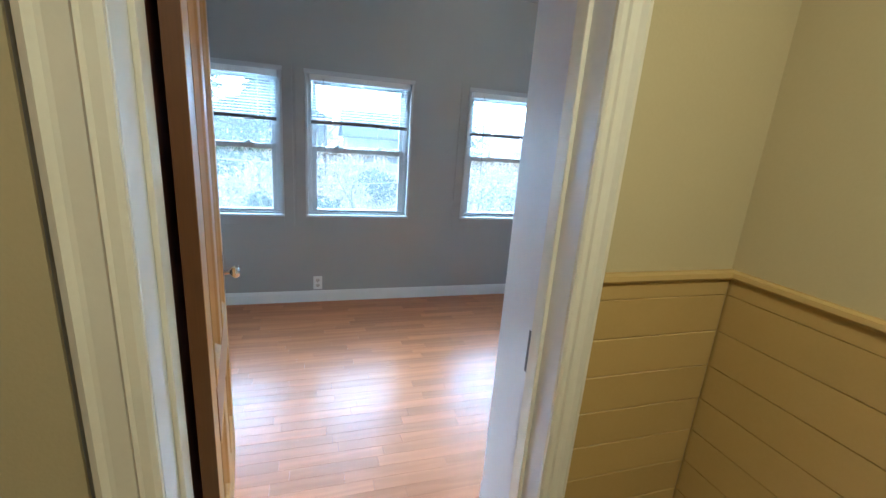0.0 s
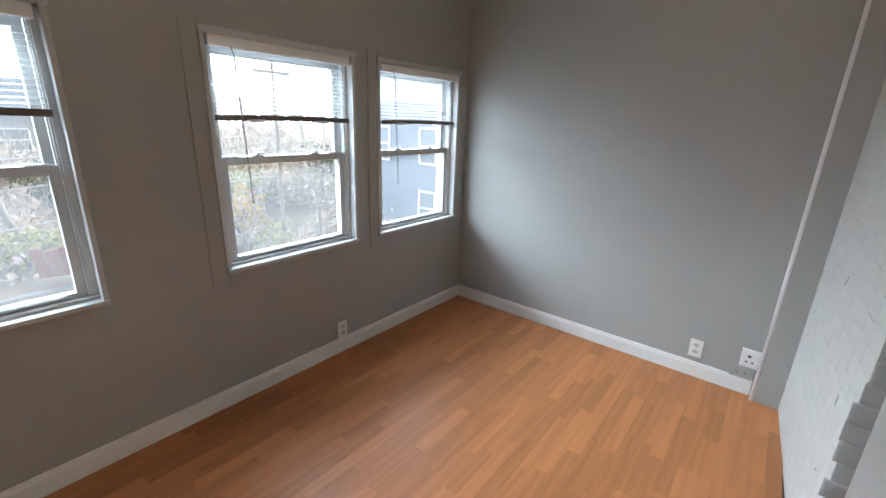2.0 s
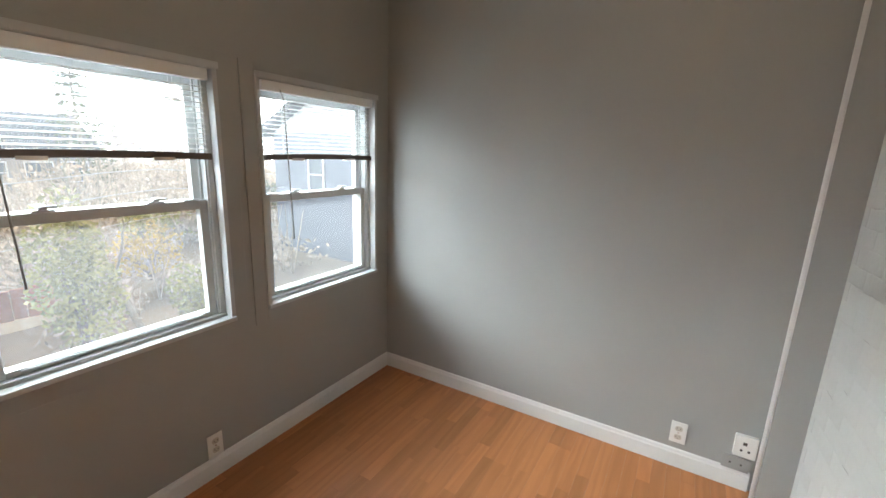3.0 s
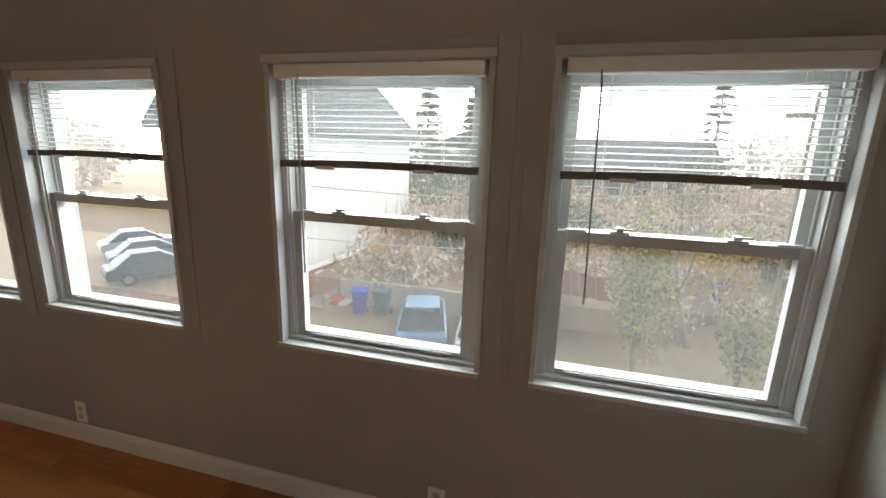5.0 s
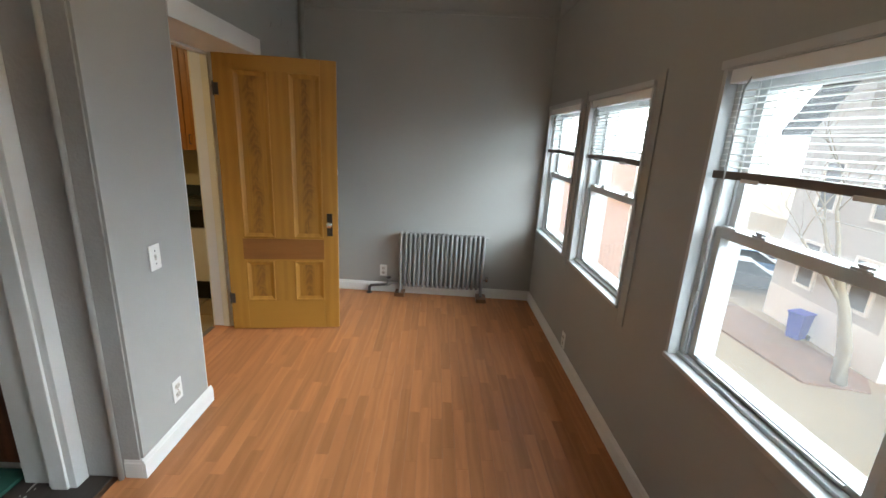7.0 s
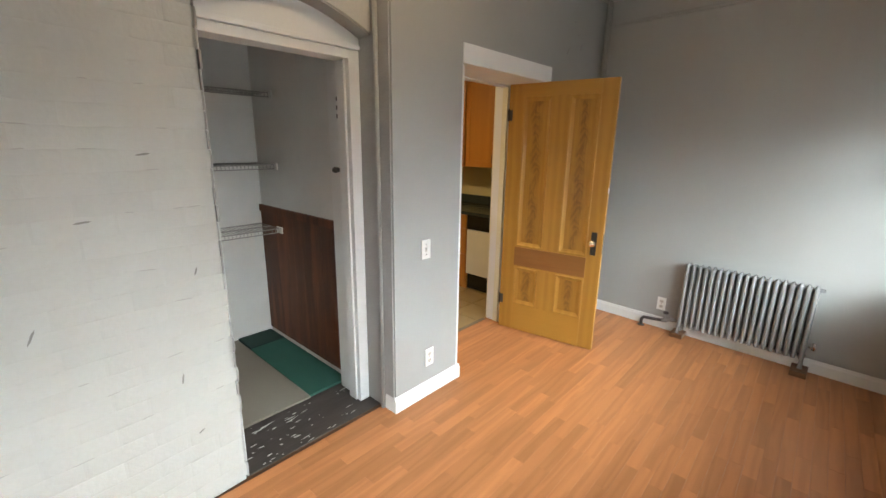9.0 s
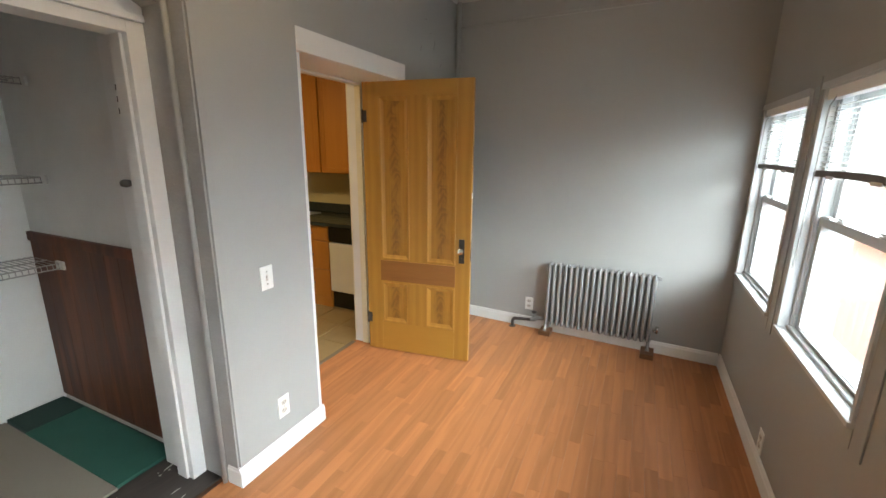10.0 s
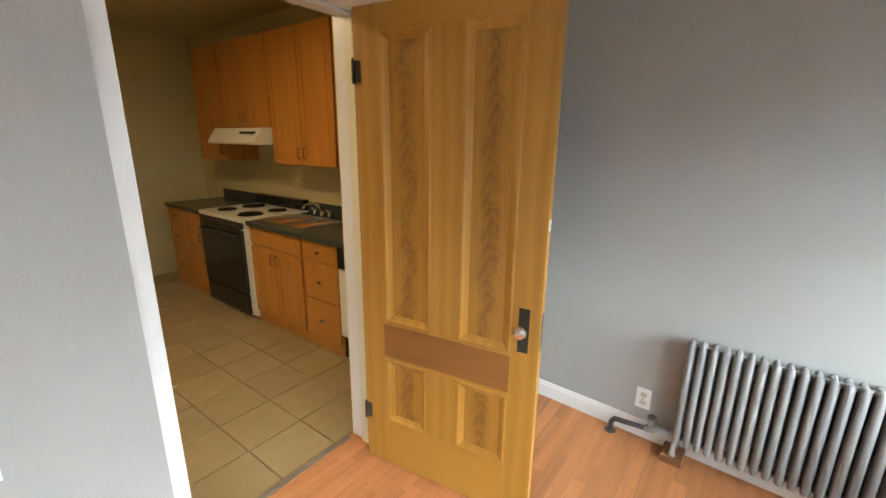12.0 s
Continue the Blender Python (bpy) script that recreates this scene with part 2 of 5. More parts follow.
STRIPBAR = mat("grey_brown_strip", (0.20, 0.155, 0.11), 0.45, (0.12, 0.09, 0.06), 12.0, 0.6, 0.1)
UNDER = mat("dark_joint", (0.13, 0.06, 0.03), 0.6, (0.09, 0.04, 0.02), 20.0, 0.5, 0.05)
OLDWOOD = mat("worn_dark_threshold", (0.040, 0.030, 0.026), 0.5, (0.085, 0.068, 0.058), 8.0, 0.6, 0.4, fine=60, stretch=(0.25, 1, 1))
SPECK = mat("white_paint_spot", (0.55, 0.53, 0.50), 0.6, (0.42, 0.40, 0.37), 40.0, 0.5, 0.1)
EDGEWOOD = wood("dark_brown_edge", (0.13, 0.055, 0.016), (0.07, 0.028, 0.008), "Z", 0.4, 2.0, 5.0, 4.0)
PANELLING = wood("dark_wood_panelling", (0.20, 0.058, 0.019), (0.07, 0.019, 0.007), "Z", 0.5, 2.0, 5.0, 6.0)
KWALL = mat("kitchen_wall_paint", (0.52, 0.44, 0.235), 0.5, (0.45, 0.375, 0.19), 2.0, 0.5, 0.12, fine=150)
WTILE = mat("yellow_wall_tile", (0.47, 0.325, 0.10), 0.22, (0.40, 0.265, 0.075), 5.0, 0.5, 0.06, spread=0.03)
WTILE_REST = mat("yellow_wall_tile_rest", (0.47, 0.325, 0.10), 0.22, (0.40, 0.265, 0.075), 5.0, 0.5, 0.06, spread=0.03, island=True)
GROUT = mat("wall_grout", (0.36, 0.25, 0.085), 0.7, (0.25, 0.165, 0.05), 20.0, 0.5, 0.2)
KTILE = mat("sand_floor_tile", (0.33, 0.235, 0.11), 0.4, (0.25, 0.17, 0.075), 9.0, 0.7, 0.12, spread=0.05)
KGROUT = mat("floor_grout", (0.24, 0.17, 0.085), 0.8, (0.17, 0.12, 0.06), 20.0, 0.5, 0.2)
MAPLE = wood("maple_cabinet", (0.47, 0.195, 0.036), (0.35, 0.135, 0.023), "Z", 0.35, 2.0, 5.0, 3.0, contrast=0.7)
COUNTER = mat("dark_green_laminate", (0.035, 0.042, 0.036), 0.25, (0.06, 0.066, 0.056), 40.0, 0.6, 0.03, fine=220)
STOVE = mat("cream_enamel", (0.70, 0.66, 0.56), 0.25, (0.62, 0.58, 0.48), 10.0, 0.3, 0.02)
BLACK = mat("black_glass_enamel", (0.012, 0.011, 0.010), 0.15, (0.02, 0.018, 0.016), 20.0, 0.4, 0.0)
STEEL = mat("brushed_steel", (0.62, 0.61, 0.58), 0.3, (0.5, 0.49, 0.46), 20.0, 0.4, 0.05, metal=1.0)
SHELFWIRE = mat("dull_white_wire", (0.36, 0.35, 0.33), 0.5, (0.28, 0.27, 0.25), 20.0, 0.5, 0.0)
CLOSETWHITE = mat("closet_white_paint", (0.76, 0.75, 0.72), 0.6, (0.60, 0.585, 0.555), 3.0, 0.5, 0.15)
CARPET = mat("beige_carpet_back", (0.25, 0.215, 0.17), 0.95, (0.24, 0.21, 0.165), 8.0, 0.5, 0.6, fine=320)
GREENMAT = mat("green_felt", (0.022, 0.105, 0.075), 0.9, (0.014, 0.07, 0.05), 8.0, 0.5, 0.5, fine=300)
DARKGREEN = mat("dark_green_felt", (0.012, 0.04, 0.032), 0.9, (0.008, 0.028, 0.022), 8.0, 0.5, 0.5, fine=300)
# outdoors
DRIVE = mat("pale_concrete_drive", (0.25, 0.195, 0.12), 0.9, (0.18, 0.14, 0.085), 0.8, 0.7, 0.3, fine=18)
EARTH = mat("leaf_litter_ground", (0.30, 0.215, 0.135), 0.95, (0.19, 0.14, 0.08), 0.9, 0.8, 0.5, fine=14)
LITTER = mat("red_brown_leaves", (0.20, 0.105, 0.06), 0.95, (0.12, 0.07, 0.04), 1.6, 0.8, 0.5, fine=20)
CONCRETE = mat("grey_retaining_concrete", (0.34, 0.32, 0.30), 0.9, (0.25, 0.235, 0.215), 1.2, 0.6, 0.3, fine=20)
SIDING = mat("white_siding", (0.50, 0.50, 0.50), 0.6, (0.44, 0.44, 0.44), 1.5, 0.4, 0.1, fine=20)
BEIGE = mat("beige_siding", (0.50, 0.46, 0.37), 0.7, (0.42, 0.38, 0.30), 1.5, 0.4, 0.1, fine=20)
SLATE = mat("dark_roof_shingle", (0.085, 0.085, 0.09), 0.9, (0.05, 0.05, 0.055), 3.0, 0.6, 0.5, fine=25)
REDBRICK = mat("red_brick", (0.33, 0.105, 0.06), 0.85, (0.24, 0.075, 0.045), 3.0, 0.6, 0.4, fine=25)
PINKBRICK = mat("orange_brick", (0.50, 0.27, 0.175), 0.85, (0.40, 0.20, 0.125), 2.0, 0.6, 0.4, fine=22)
BLUEGREY = mat("blue_grey_siding", (0.125, 0.135, 0.16), 0.8, (0.095, 0.10, 0.12), 2.0, 0.5, 0.2, fine=20)
DARKHOUSE = mat("dark_house_siding", (0.13, 0.125, 0.12), 0.8, (0.09, 0.088, 0.085), 2.0, 0.5, 0.2, fine=20)
PANE = mat("far_window_pane", (0.16, 0.175, 0.19), 0.12, (0.07, 0.08, 0.09), 2.0, 0.4, 0.0)
BLUEBIN = mat("blue_bin_plastic", (0.012, 0.035, 0.42), 0.45, (0.01, 0.028, 0.33), 6.0, 0.4, 0.05)
GREYBIN = mat("dark_bin_plastic", (0.05, 0.055, 0.065), 0.5, (0.035, 0.04, 0.045), 6.0, 0.4, 0.05)
CARBLUE = mat("steel_blue_car_paint", (0.06, 0.15, 0.30), 0.42, (0.05, 0.12, 0.25), 3.0, 0.3, 0.0)
CARSILVER = mat("silver_car_paint", (0.30, 0.34, 0.39), 0.45, (0.36, 0.39, 0.42), 3.0, 0.3, 0.0, metal=0.4)
CARGLASS = mat("dark_car_glass", (0.03, 0.04, 0.05), 0.4, (0.02, 0.025, 0.03), 5.0, 0.4, 0.0, spec=0.25)
TYRE = mat("black_rubber", (0.02, 0.02, 0.02), 0.8, (0.03, 0.03, 0.03), 20.0, 0.4, 0.1)
BARK = mat("pale_bark", (0.30, 0.26, 0.19), 0.9, (0.19, 0.16, 0.115), 5.0, 0.7, 0.8, fine=30, stretch=(1, 1, 0.25))
TWIG = mat("grey_brown_twigs", (0.21, 0.165, 0.125), 0.9, (0.14, 0.105, 0.08), 5.0, 0.6, 0.3)
LEAF = mat("yellow_green_leaves", (0.29, 0.26, 0.085), 0.7, (0.17, 0.165, 0.05), 3.0, 0.8, 0.1, spread=0.4, island=True)
NEEDLE = mat("conifer_needles", (0.10, 0.11, 0.045), 0.8, (0.055, 0.065, 0.028), 3.0, 0.8, 0.1, spread=0.35, island=True)
GOLD = mat("golden_shrub_leaves", (0.42, 0.27, 0.045), 0.7, (0.30, 0.18, 0.03), 3.0, 0.8, 0.1, spread=0.3, island=True)
RUST = mat("rusty_fence_board", (0.46, 0.18, 0.10), 0.85, (0.34, 0.13, 0.07), 4.0, 0.6, 0.3)
BRUSH = mat("dry_brown_brush", (0.44, 0.35, 0.26), 0.9, (0.33, 0.26, 0.19), 0.5, 0.8, 0.0, spread=0.35, island=True)
# twig colour paled to imitate distance haze
HAZE = mat("haze_paled_far_twigs", (0.62, 0.58, 0.55), 0.95, (0.50, 0.47, 0.45), 0.3, 0.7, 0.0, spread=0.15, island=True)
SKYWHITE = bpy.data.materials.new("bright_overcast_sky")
SKYWHITE.use_nodes = True
sk_b = SKYWHITE.node_tree.nodes["Principled BSDF"]
sk_b.inputs["Base Color"].default_value = (0.0, 0.0, 0.0, 1)
sk_b.inputs["Specular IOR Level"].default_value = 0.0
sk_b.inputs["Emission Color"].default_value, sk_b.inputs["Emission Strength"].default_value = (0.80, 0.91, 1.0, 1), 10.0
BULB = bpy.data.materials.new("lit_frosted_globe")
BULB.use_nodes = True
bulb_b = BULB.node_tree.nodes["Principled BSDF"]
bulb_b.inputs["Base Color"].default_value = (0.8, 0.78, 0.72, 1)
bulb_b.inputs["Emission Color"].default_value, bulb_b.inputs["Emission Strength"].default_value = (1.0, 0.75, 0.47, 1), 17.0
WIRE = mat("pale_cable", (0.45, 0.43, 0.40), 0.7, (0.36, 0.34, 0.32), 8.0, 0.4, 0.0)

# ---- building helpers ----


def box(bm, x0, x1, y0, y1, z0, z1):
    v = [bm.verts.new((x, y, z)) for x in (x0, x1) for y in (y0, y1) for z in (z0, z1)]
    for f in ((0, 1, 3, 2), (4, 6, 7, 5), (0, 4, 5, 1), (2, 3, 7, 6), (0, 2, 6, 4), (1, 5, 7, 3)):
        bm.faces.new([v[i] for i in f])


def prism(bm, pts, z0, z1):
    """A plan outline drawn upwards from z0 to z1."""
    lo = [bm.verts.new((x, y, z0)) for x, y in pts]
    hi = [bm.verts.new((x, y, z1)) for x, y in pts]
    bm.faces.new(lo[::-1])
    bm.faces.new(hi)
    for i in range(len(pts)):
        j = (i + 1) % len(pts)
        bm.faces.new((lo[i], lo[j], hi[j], hi[i]))


def profile(bm, pts, a, b, put):
    """An outline of (p, q) swept from a to b; put(p, q, s) gives the place."""
    lo = [bm.verts.new(put(p, q, a)) for p, q in pts]
    hi = [bm.verts.new(put(p, q, b)) for p, q in pts]
    bm.faces.new(lo[::-1])
    bm.faces.new(hi)
    for i in range(len(pts)):
        j = (i + 1) % len(pts)
        bm.faces.new((lo[i], lo[j], hi[j], hi[i]))


def tube(bm, points, radii, sides=8):
    """A round tube through points, with a radius at each."""
    rings = []
    for i, p in enumerate(points):
        p = Vector(p)
        d = (Vector(points[min(i + 1, len(points) - 1)]) - Vector(points[max(i - 1, 0)])).normalized()
        a = d.orthogonal().normalized()
        if abs(d.z) < 0.99:
            a = d.cross(Vector((0, 0, 1))).normalized()
        b = d.cross(a)
        r = radii[i] if isinstance(radii, (list, tuple)) else radii
        rings.append([bm.verts.new(p + (a * math.cos(2 * math.pi * k / sides) + b * math.sin(2 * math.pi * k / sides)) * r) for k in range(sides)])
    for r0, r1 in zip(rings, rings[1:]):
        for k in range(sides):
            bm.faces.new((r0[k], r0[(k + 1) % sides], r1[(k + 1) % sides], r1[k]))
    bm.faces.new(rings[0][::-1])
    bm.faces.new(rings[-1])


def done(name, bm, material, bevel=0.0, smooth=False):
    """The bmesh as a mesh of its own, at top level."""
    bmesh.ops.recalc_face_normals(bm, faces=bm.faces)
    if bevel:
        bmesh.ops.bevel(bm, geom=list(bm.edges), offset=bevel, segments=2, affect="EDGES", profile=0.6, clamp_overlap=True)
    me = bpy.data.meshes.new(name)
    bm.to_mesh(me)
    bm.free()
    me.materials.append(material)
    if smooth:
        for p in me.polygons:
            p.use_smooth = True
    return new(name, me)


def part(name, bm, material, parent, label="", bevel=0.0, smooth=False):
    ob = done(name, bm, material, bevel, smooth)
    ob.parent = parent
    if label:
        ob["label"] = label
    return ob


def boxes(*rows):
    bm = bmesh.new()
    for r in rows:
        box(bm, *r)
    return bm


def thing(name, m, label, category, group="", kind=""):
    ob = new(name)
    ob.empty_display_size = 0.1
    ob.matrix_world = m
    return tagged(ob, label, category, group, kind)


def structure(ob, label, category):
    return tagged(ob, label, category, kind="structure")


def piece(name, mesh, parent, m):
    """One piece that shares its mesh with its like."""
    ob = new(name, mesh)
    ob.parent = parent
    ob.matrix_basis = m
    return ob


def unit_mesh(name, material, chamfer=0.0):
    """A one-metre block round the origin, to be scaled; chamfer: share of the upper edge that is cut back."""
    bm = bmesh.new()
    c = chamfer
    lo = [bm.verts.new((x, y, -0.5)) for x, y in ((-.5, -.5), (.5, -.5), (.5, .5), (-.5, .5))]
    mid = [bm.verts.new((x, y, 0.5 - 0.3 * (c > 0))) for x, y in ((-.5, -.5), (.5, -.5), (.5, .5), (-.5, .5))]
    rings = [lo, mid]
    if c:
        rings.append([bm.verts.new((x * (1 - c), y * (1 - 2.5 * c), 0.5)) for x, y in ((-.5, -.5), (.5, -.5), (.5, .5), (-.5, .5))])
    bm.faces.new(lo[::-1])
    for a, b in zip(rings, rings[1:]):
        for k in range(4):
            bm.faces.new((a[k], a[(k + 1) % 4], b[(k + 1) % 4], b[k]))
    bm.faces.new(rings[-1])
    me = bpy.data.meshes.new(name)
    bm.to_mesh(me)
    bm.free()
    me.materials.append(material)
    return me


# ---- the room: walls, ceiling, floors ----
H = 2.78
WINDOWS = ((0.085, 0.927), (1.088, 1.931), (2.409, 3.252), (3.429, 4.272))
SILL, HEAD = 0.745, 1.860
bm = bmesh.new()
box(bm, -0.4, 4.62, 0, 0.2, -0.3, SILL)
box(bm, -0.4, 4.62, 0, 0.2, HEAD, H)
edges = [-0.4] + [x for w in WINDOWS for x in w] + [4.62]
for a, b in zip(edges[::2], edges[1::2]):
    box(bm, a, b, 0, 0.2, SILL, HEAD)
structure(done("wall_windows", bm, WALL), "grey painted wall with four double-hung windows", "wall")

bm = bmesh.new()
prism(bm, [(0, 0), (-0.4, 0), (-0.4, -2.27), (-0.13, -2.27)], -0.3, H)
structure(done("wall_radiator", bm, WALL), "plain grey painted end wall behind the radiator", "wall")
bm = bmesh.new()
box(bm, 4.4, 4.62, -2.6, 0, -0.3, H)
structure(done("wall_end", bm, WALL), "plain grey painted end wall with outlets", "wall")

DX0, DX1, DTOP = 0.824, 1.788, 2.04
bm = bmesh.new()
box(bm, -0.4, DX0, -2.70, -2.27, -0.3, H)
box(bm, DX0, DX1, -2.70, -2.27, DTOP, H)
box(bm, DX1, 1.830, -2.696, -2.290, -0.3, DTOP)
box(bm, DX1, 1.830, -2.696, -2.27, DTOP, H)
box(bm, 1.830, 2.37, -2.696, -2.25, -0.3, H)
box(bm, DX0, DX1, -2.70, -2.27, -0.3, -0.03)
wall_door = structure(done("wall_door", bm, WALL), "thick grey painted wall with the kitchen doorway", "wall")
bm = boxes((-0.4, DX0 - 0.1, -2.71, -2.702, -0.02, H - 0.1), (DX1 + 0.02, 2.243, -2.71, -2.702, -0.02, H - 0.1), (DX0 - 0.1, DX1 + 0.02, -2.71, -2.702, 2.14, H - 0.1))
structure(done("wall_kitchen_side", bm, KWALL), "yellowish painted kitchen face of the wall", "wall")

# painted brick wall with the arched closet recess
def brick_y(x):
    return -2.39 + 0.055 * (x - 3.2)


bm = bmesh.new()
prism(bm, [(3.2, -2.60), (3.2, brick_y(3.2) - 0.006), (4.4, brick_y(4.4) - 0.006), (4.4, -2.60)], -0.3, H)
N = 14
arch = [(2.372 + (3.2 - 2.372) * i / N, 2.10 + 0.11 * math.sin(math.pi * i / N)) for i in range(N + 1)]
outline = arch + [(3.2, H), (2.372, H)]
profile(bm, outline, -2.60, brick_y(3.2) - 0.006, lambda p, q, s: (p, s, q))
wall_brick = structure(done("wall_brick", bm, BRICKPAINT), "white painted brick wall with a shallow arched recess", "wall")
# reveals and arch underside in a darker grey than the brick front
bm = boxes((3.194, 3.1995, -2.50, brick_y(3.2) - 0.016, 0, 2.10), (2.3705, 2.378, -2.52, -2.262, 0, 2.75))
trim_reveal = structure(done("trim_reveal", bm, BRICKGREY), "grey brick reveals beside the closet", "reveal")
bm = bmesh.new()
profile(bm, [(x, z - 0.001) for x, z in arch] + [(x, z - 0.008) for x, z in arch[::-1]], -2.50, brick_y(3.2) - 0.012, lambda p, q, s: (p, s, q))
structure(done("trim_arch", bm, BRICKGREY), "grey underside of the brick arch", "reveal")

# boxed pipe chase in the corner
bm = boxes((4.335, 4.399, -2.335, -2.212, 0, H))
structure(done("trim_chase", bm, WALL, 0.004), "grey painted boxed chase in the corner", "chase")
bm = bmesh.new()
tube(bm, [(4.345, -2.205, 0), (4.345, -2.205, H)], 0.011, 10)
structure(done("trim_bead", bm, TRIM, 0, True), "white rounded corner bead on the chase", "trim")
bm = bmesh.new()
tube(bm, [(2.392, -2.345, 0), (2.392, -2.345, H)], 0.012, 10)
structure(done("trim_conduit", bm, WALL, 0, True), "grey painted conduit running up beside the closet", "conduit")
bm = bmesh.new()
tube(bm, [(-0.095, -2.225, 0), (-0.095, -2.225, H)], 0.018, 10)
structure(done("trim_pipe", bm, WALL, 0, True), "grey painted pipe in the room corner", "pipe")

bm = boxes((-0.4, 4.62, -2.62, 0.2, H, H + 0.1))
structure(done("ceiling", bm, CEIL), "plain pale painted ceiling", "ceiling")
bm = bmesh.new()
for a, b, n in (((0, 0), (4.4, 0), (0, -1)), ((-0.13, -2.25), (0, 0), (1, 0))):
    p0, p1 = Vector(a), Vector(b)
    d, nn = (p1 - p0), Vector(n)
    prof = [(0, 2.58), (0.012, 2.582), (0.016, 2.595), (0.012, 2.608), (0, 2.61)]
    profile(bm, prof, 0.0, 1.0, lambda p, q, s: (*(p0 + d * s + nn * p), q))
structure(done("trim_picture_rail", bm, WALL), "thin grey painted picture rail high on the walls", "trim")

# the room's own lamp, whose warm light lies on the upper walls
rl = thing("ceiling_lamp", pose(2.6, -1.6, H), "round frosted globe lamp on the ceiling, switched on", "lamp")
bm = bmesh.new()
tube(bm, [(0, 0, -.001), (0, 0, -.018), (0, 0, -.03), (0, 0, -.045)], [.075, .075, .05, .045], 20)
part("canopy", bm, STOVE, rl, "pale metal canopy")
bm = bmesh.new()
bmesh.ops.create_uvsphere(bm, u_segments=20, v_segments=12, radius=.09, matrix=pose(0, 0, -.125))
part("globe", bm, BULB, rl, "glowing frosted glass globe", smooth=True)

bm = boxes((-0.13, 4.4, -2.40, 0, -0.3, -0.012), (DX0, DX1, -2.70, -2.40, -0.3, -0.012))
floor = structure(done("floor", bm, UNDER), "glossy orange-brown oak strip floor", "floor")
bm = boxes((2.372, 3.2, -2.76, -2.40, -0.3, -0.006))
thr = structure(done("floor_threshold", bm, OLDWOOD, 0.002), "worn dark wooden closet threshold with paint spots", "threshold")
bm = boxes((DX0 + 0.055, DX1 - 0.06, -2.735, -2.70, -0.2, 0.004))
structure(done("floor_bar", bm, STRIPBAR, 0.002), "worn grey-brown transition strip in the doorway", "threshold")

# unseen block added below the floor so no light comes in underneath
bm = boxes((-0.4, 4.62, -6.7, 0.2, -5.1, -0.301))
structure(done("wall_below", bm, BEIGE), "unseen block in place of the storey below, keeps light out", "wall")


def baseboard(name, a, b, n, label="white painted baseboard"):
    """A moulded board along a wall from a to b; n points into the room."""
    p0, p1 = Vector(a), Vector(b)
    d, nn = p1 - p0, Vector(n)
    prof = [(0.0005, 0.0), (0.015, 0.0), (0.015, 0.075), (0.011, 0.082), (0.009, 0.092), (0.004, 0.098), (0.0005, 0.098)]
    bmb = bmesh.new()
    profile(bmb, prof, 0.0, 1.0, lambda p, q, s: (*(p0 + d * s + nn * p), q))
    return structure(done(name, bmb, TRIM), label, "baseboard")


baseboard("baseboard", (0.0, 0), (4.399, 0), (0, -1))
baseboard("baseboard", (-0.13, -2.269), (0, -0.015), (1, -0.06))
baseboard("baseboard", (4.4, -0.015), (4.4, -2.19), (-1, 0))
baseboard("baseboard", (-0.12, -2.27), (0.775, -2.27), (0, 1))
baseboard("baseboard", (1.80, -2.25), (2.385, -2.25), (0, 1))
baseboard("baseboard", (2.37, -2.25), (2.37, -2.33), (1, 0))

# ---- windows and blinds ----
WW, WS = 0.4205, 0.404  # half widths of the outer frame and of the tracks for the sashes


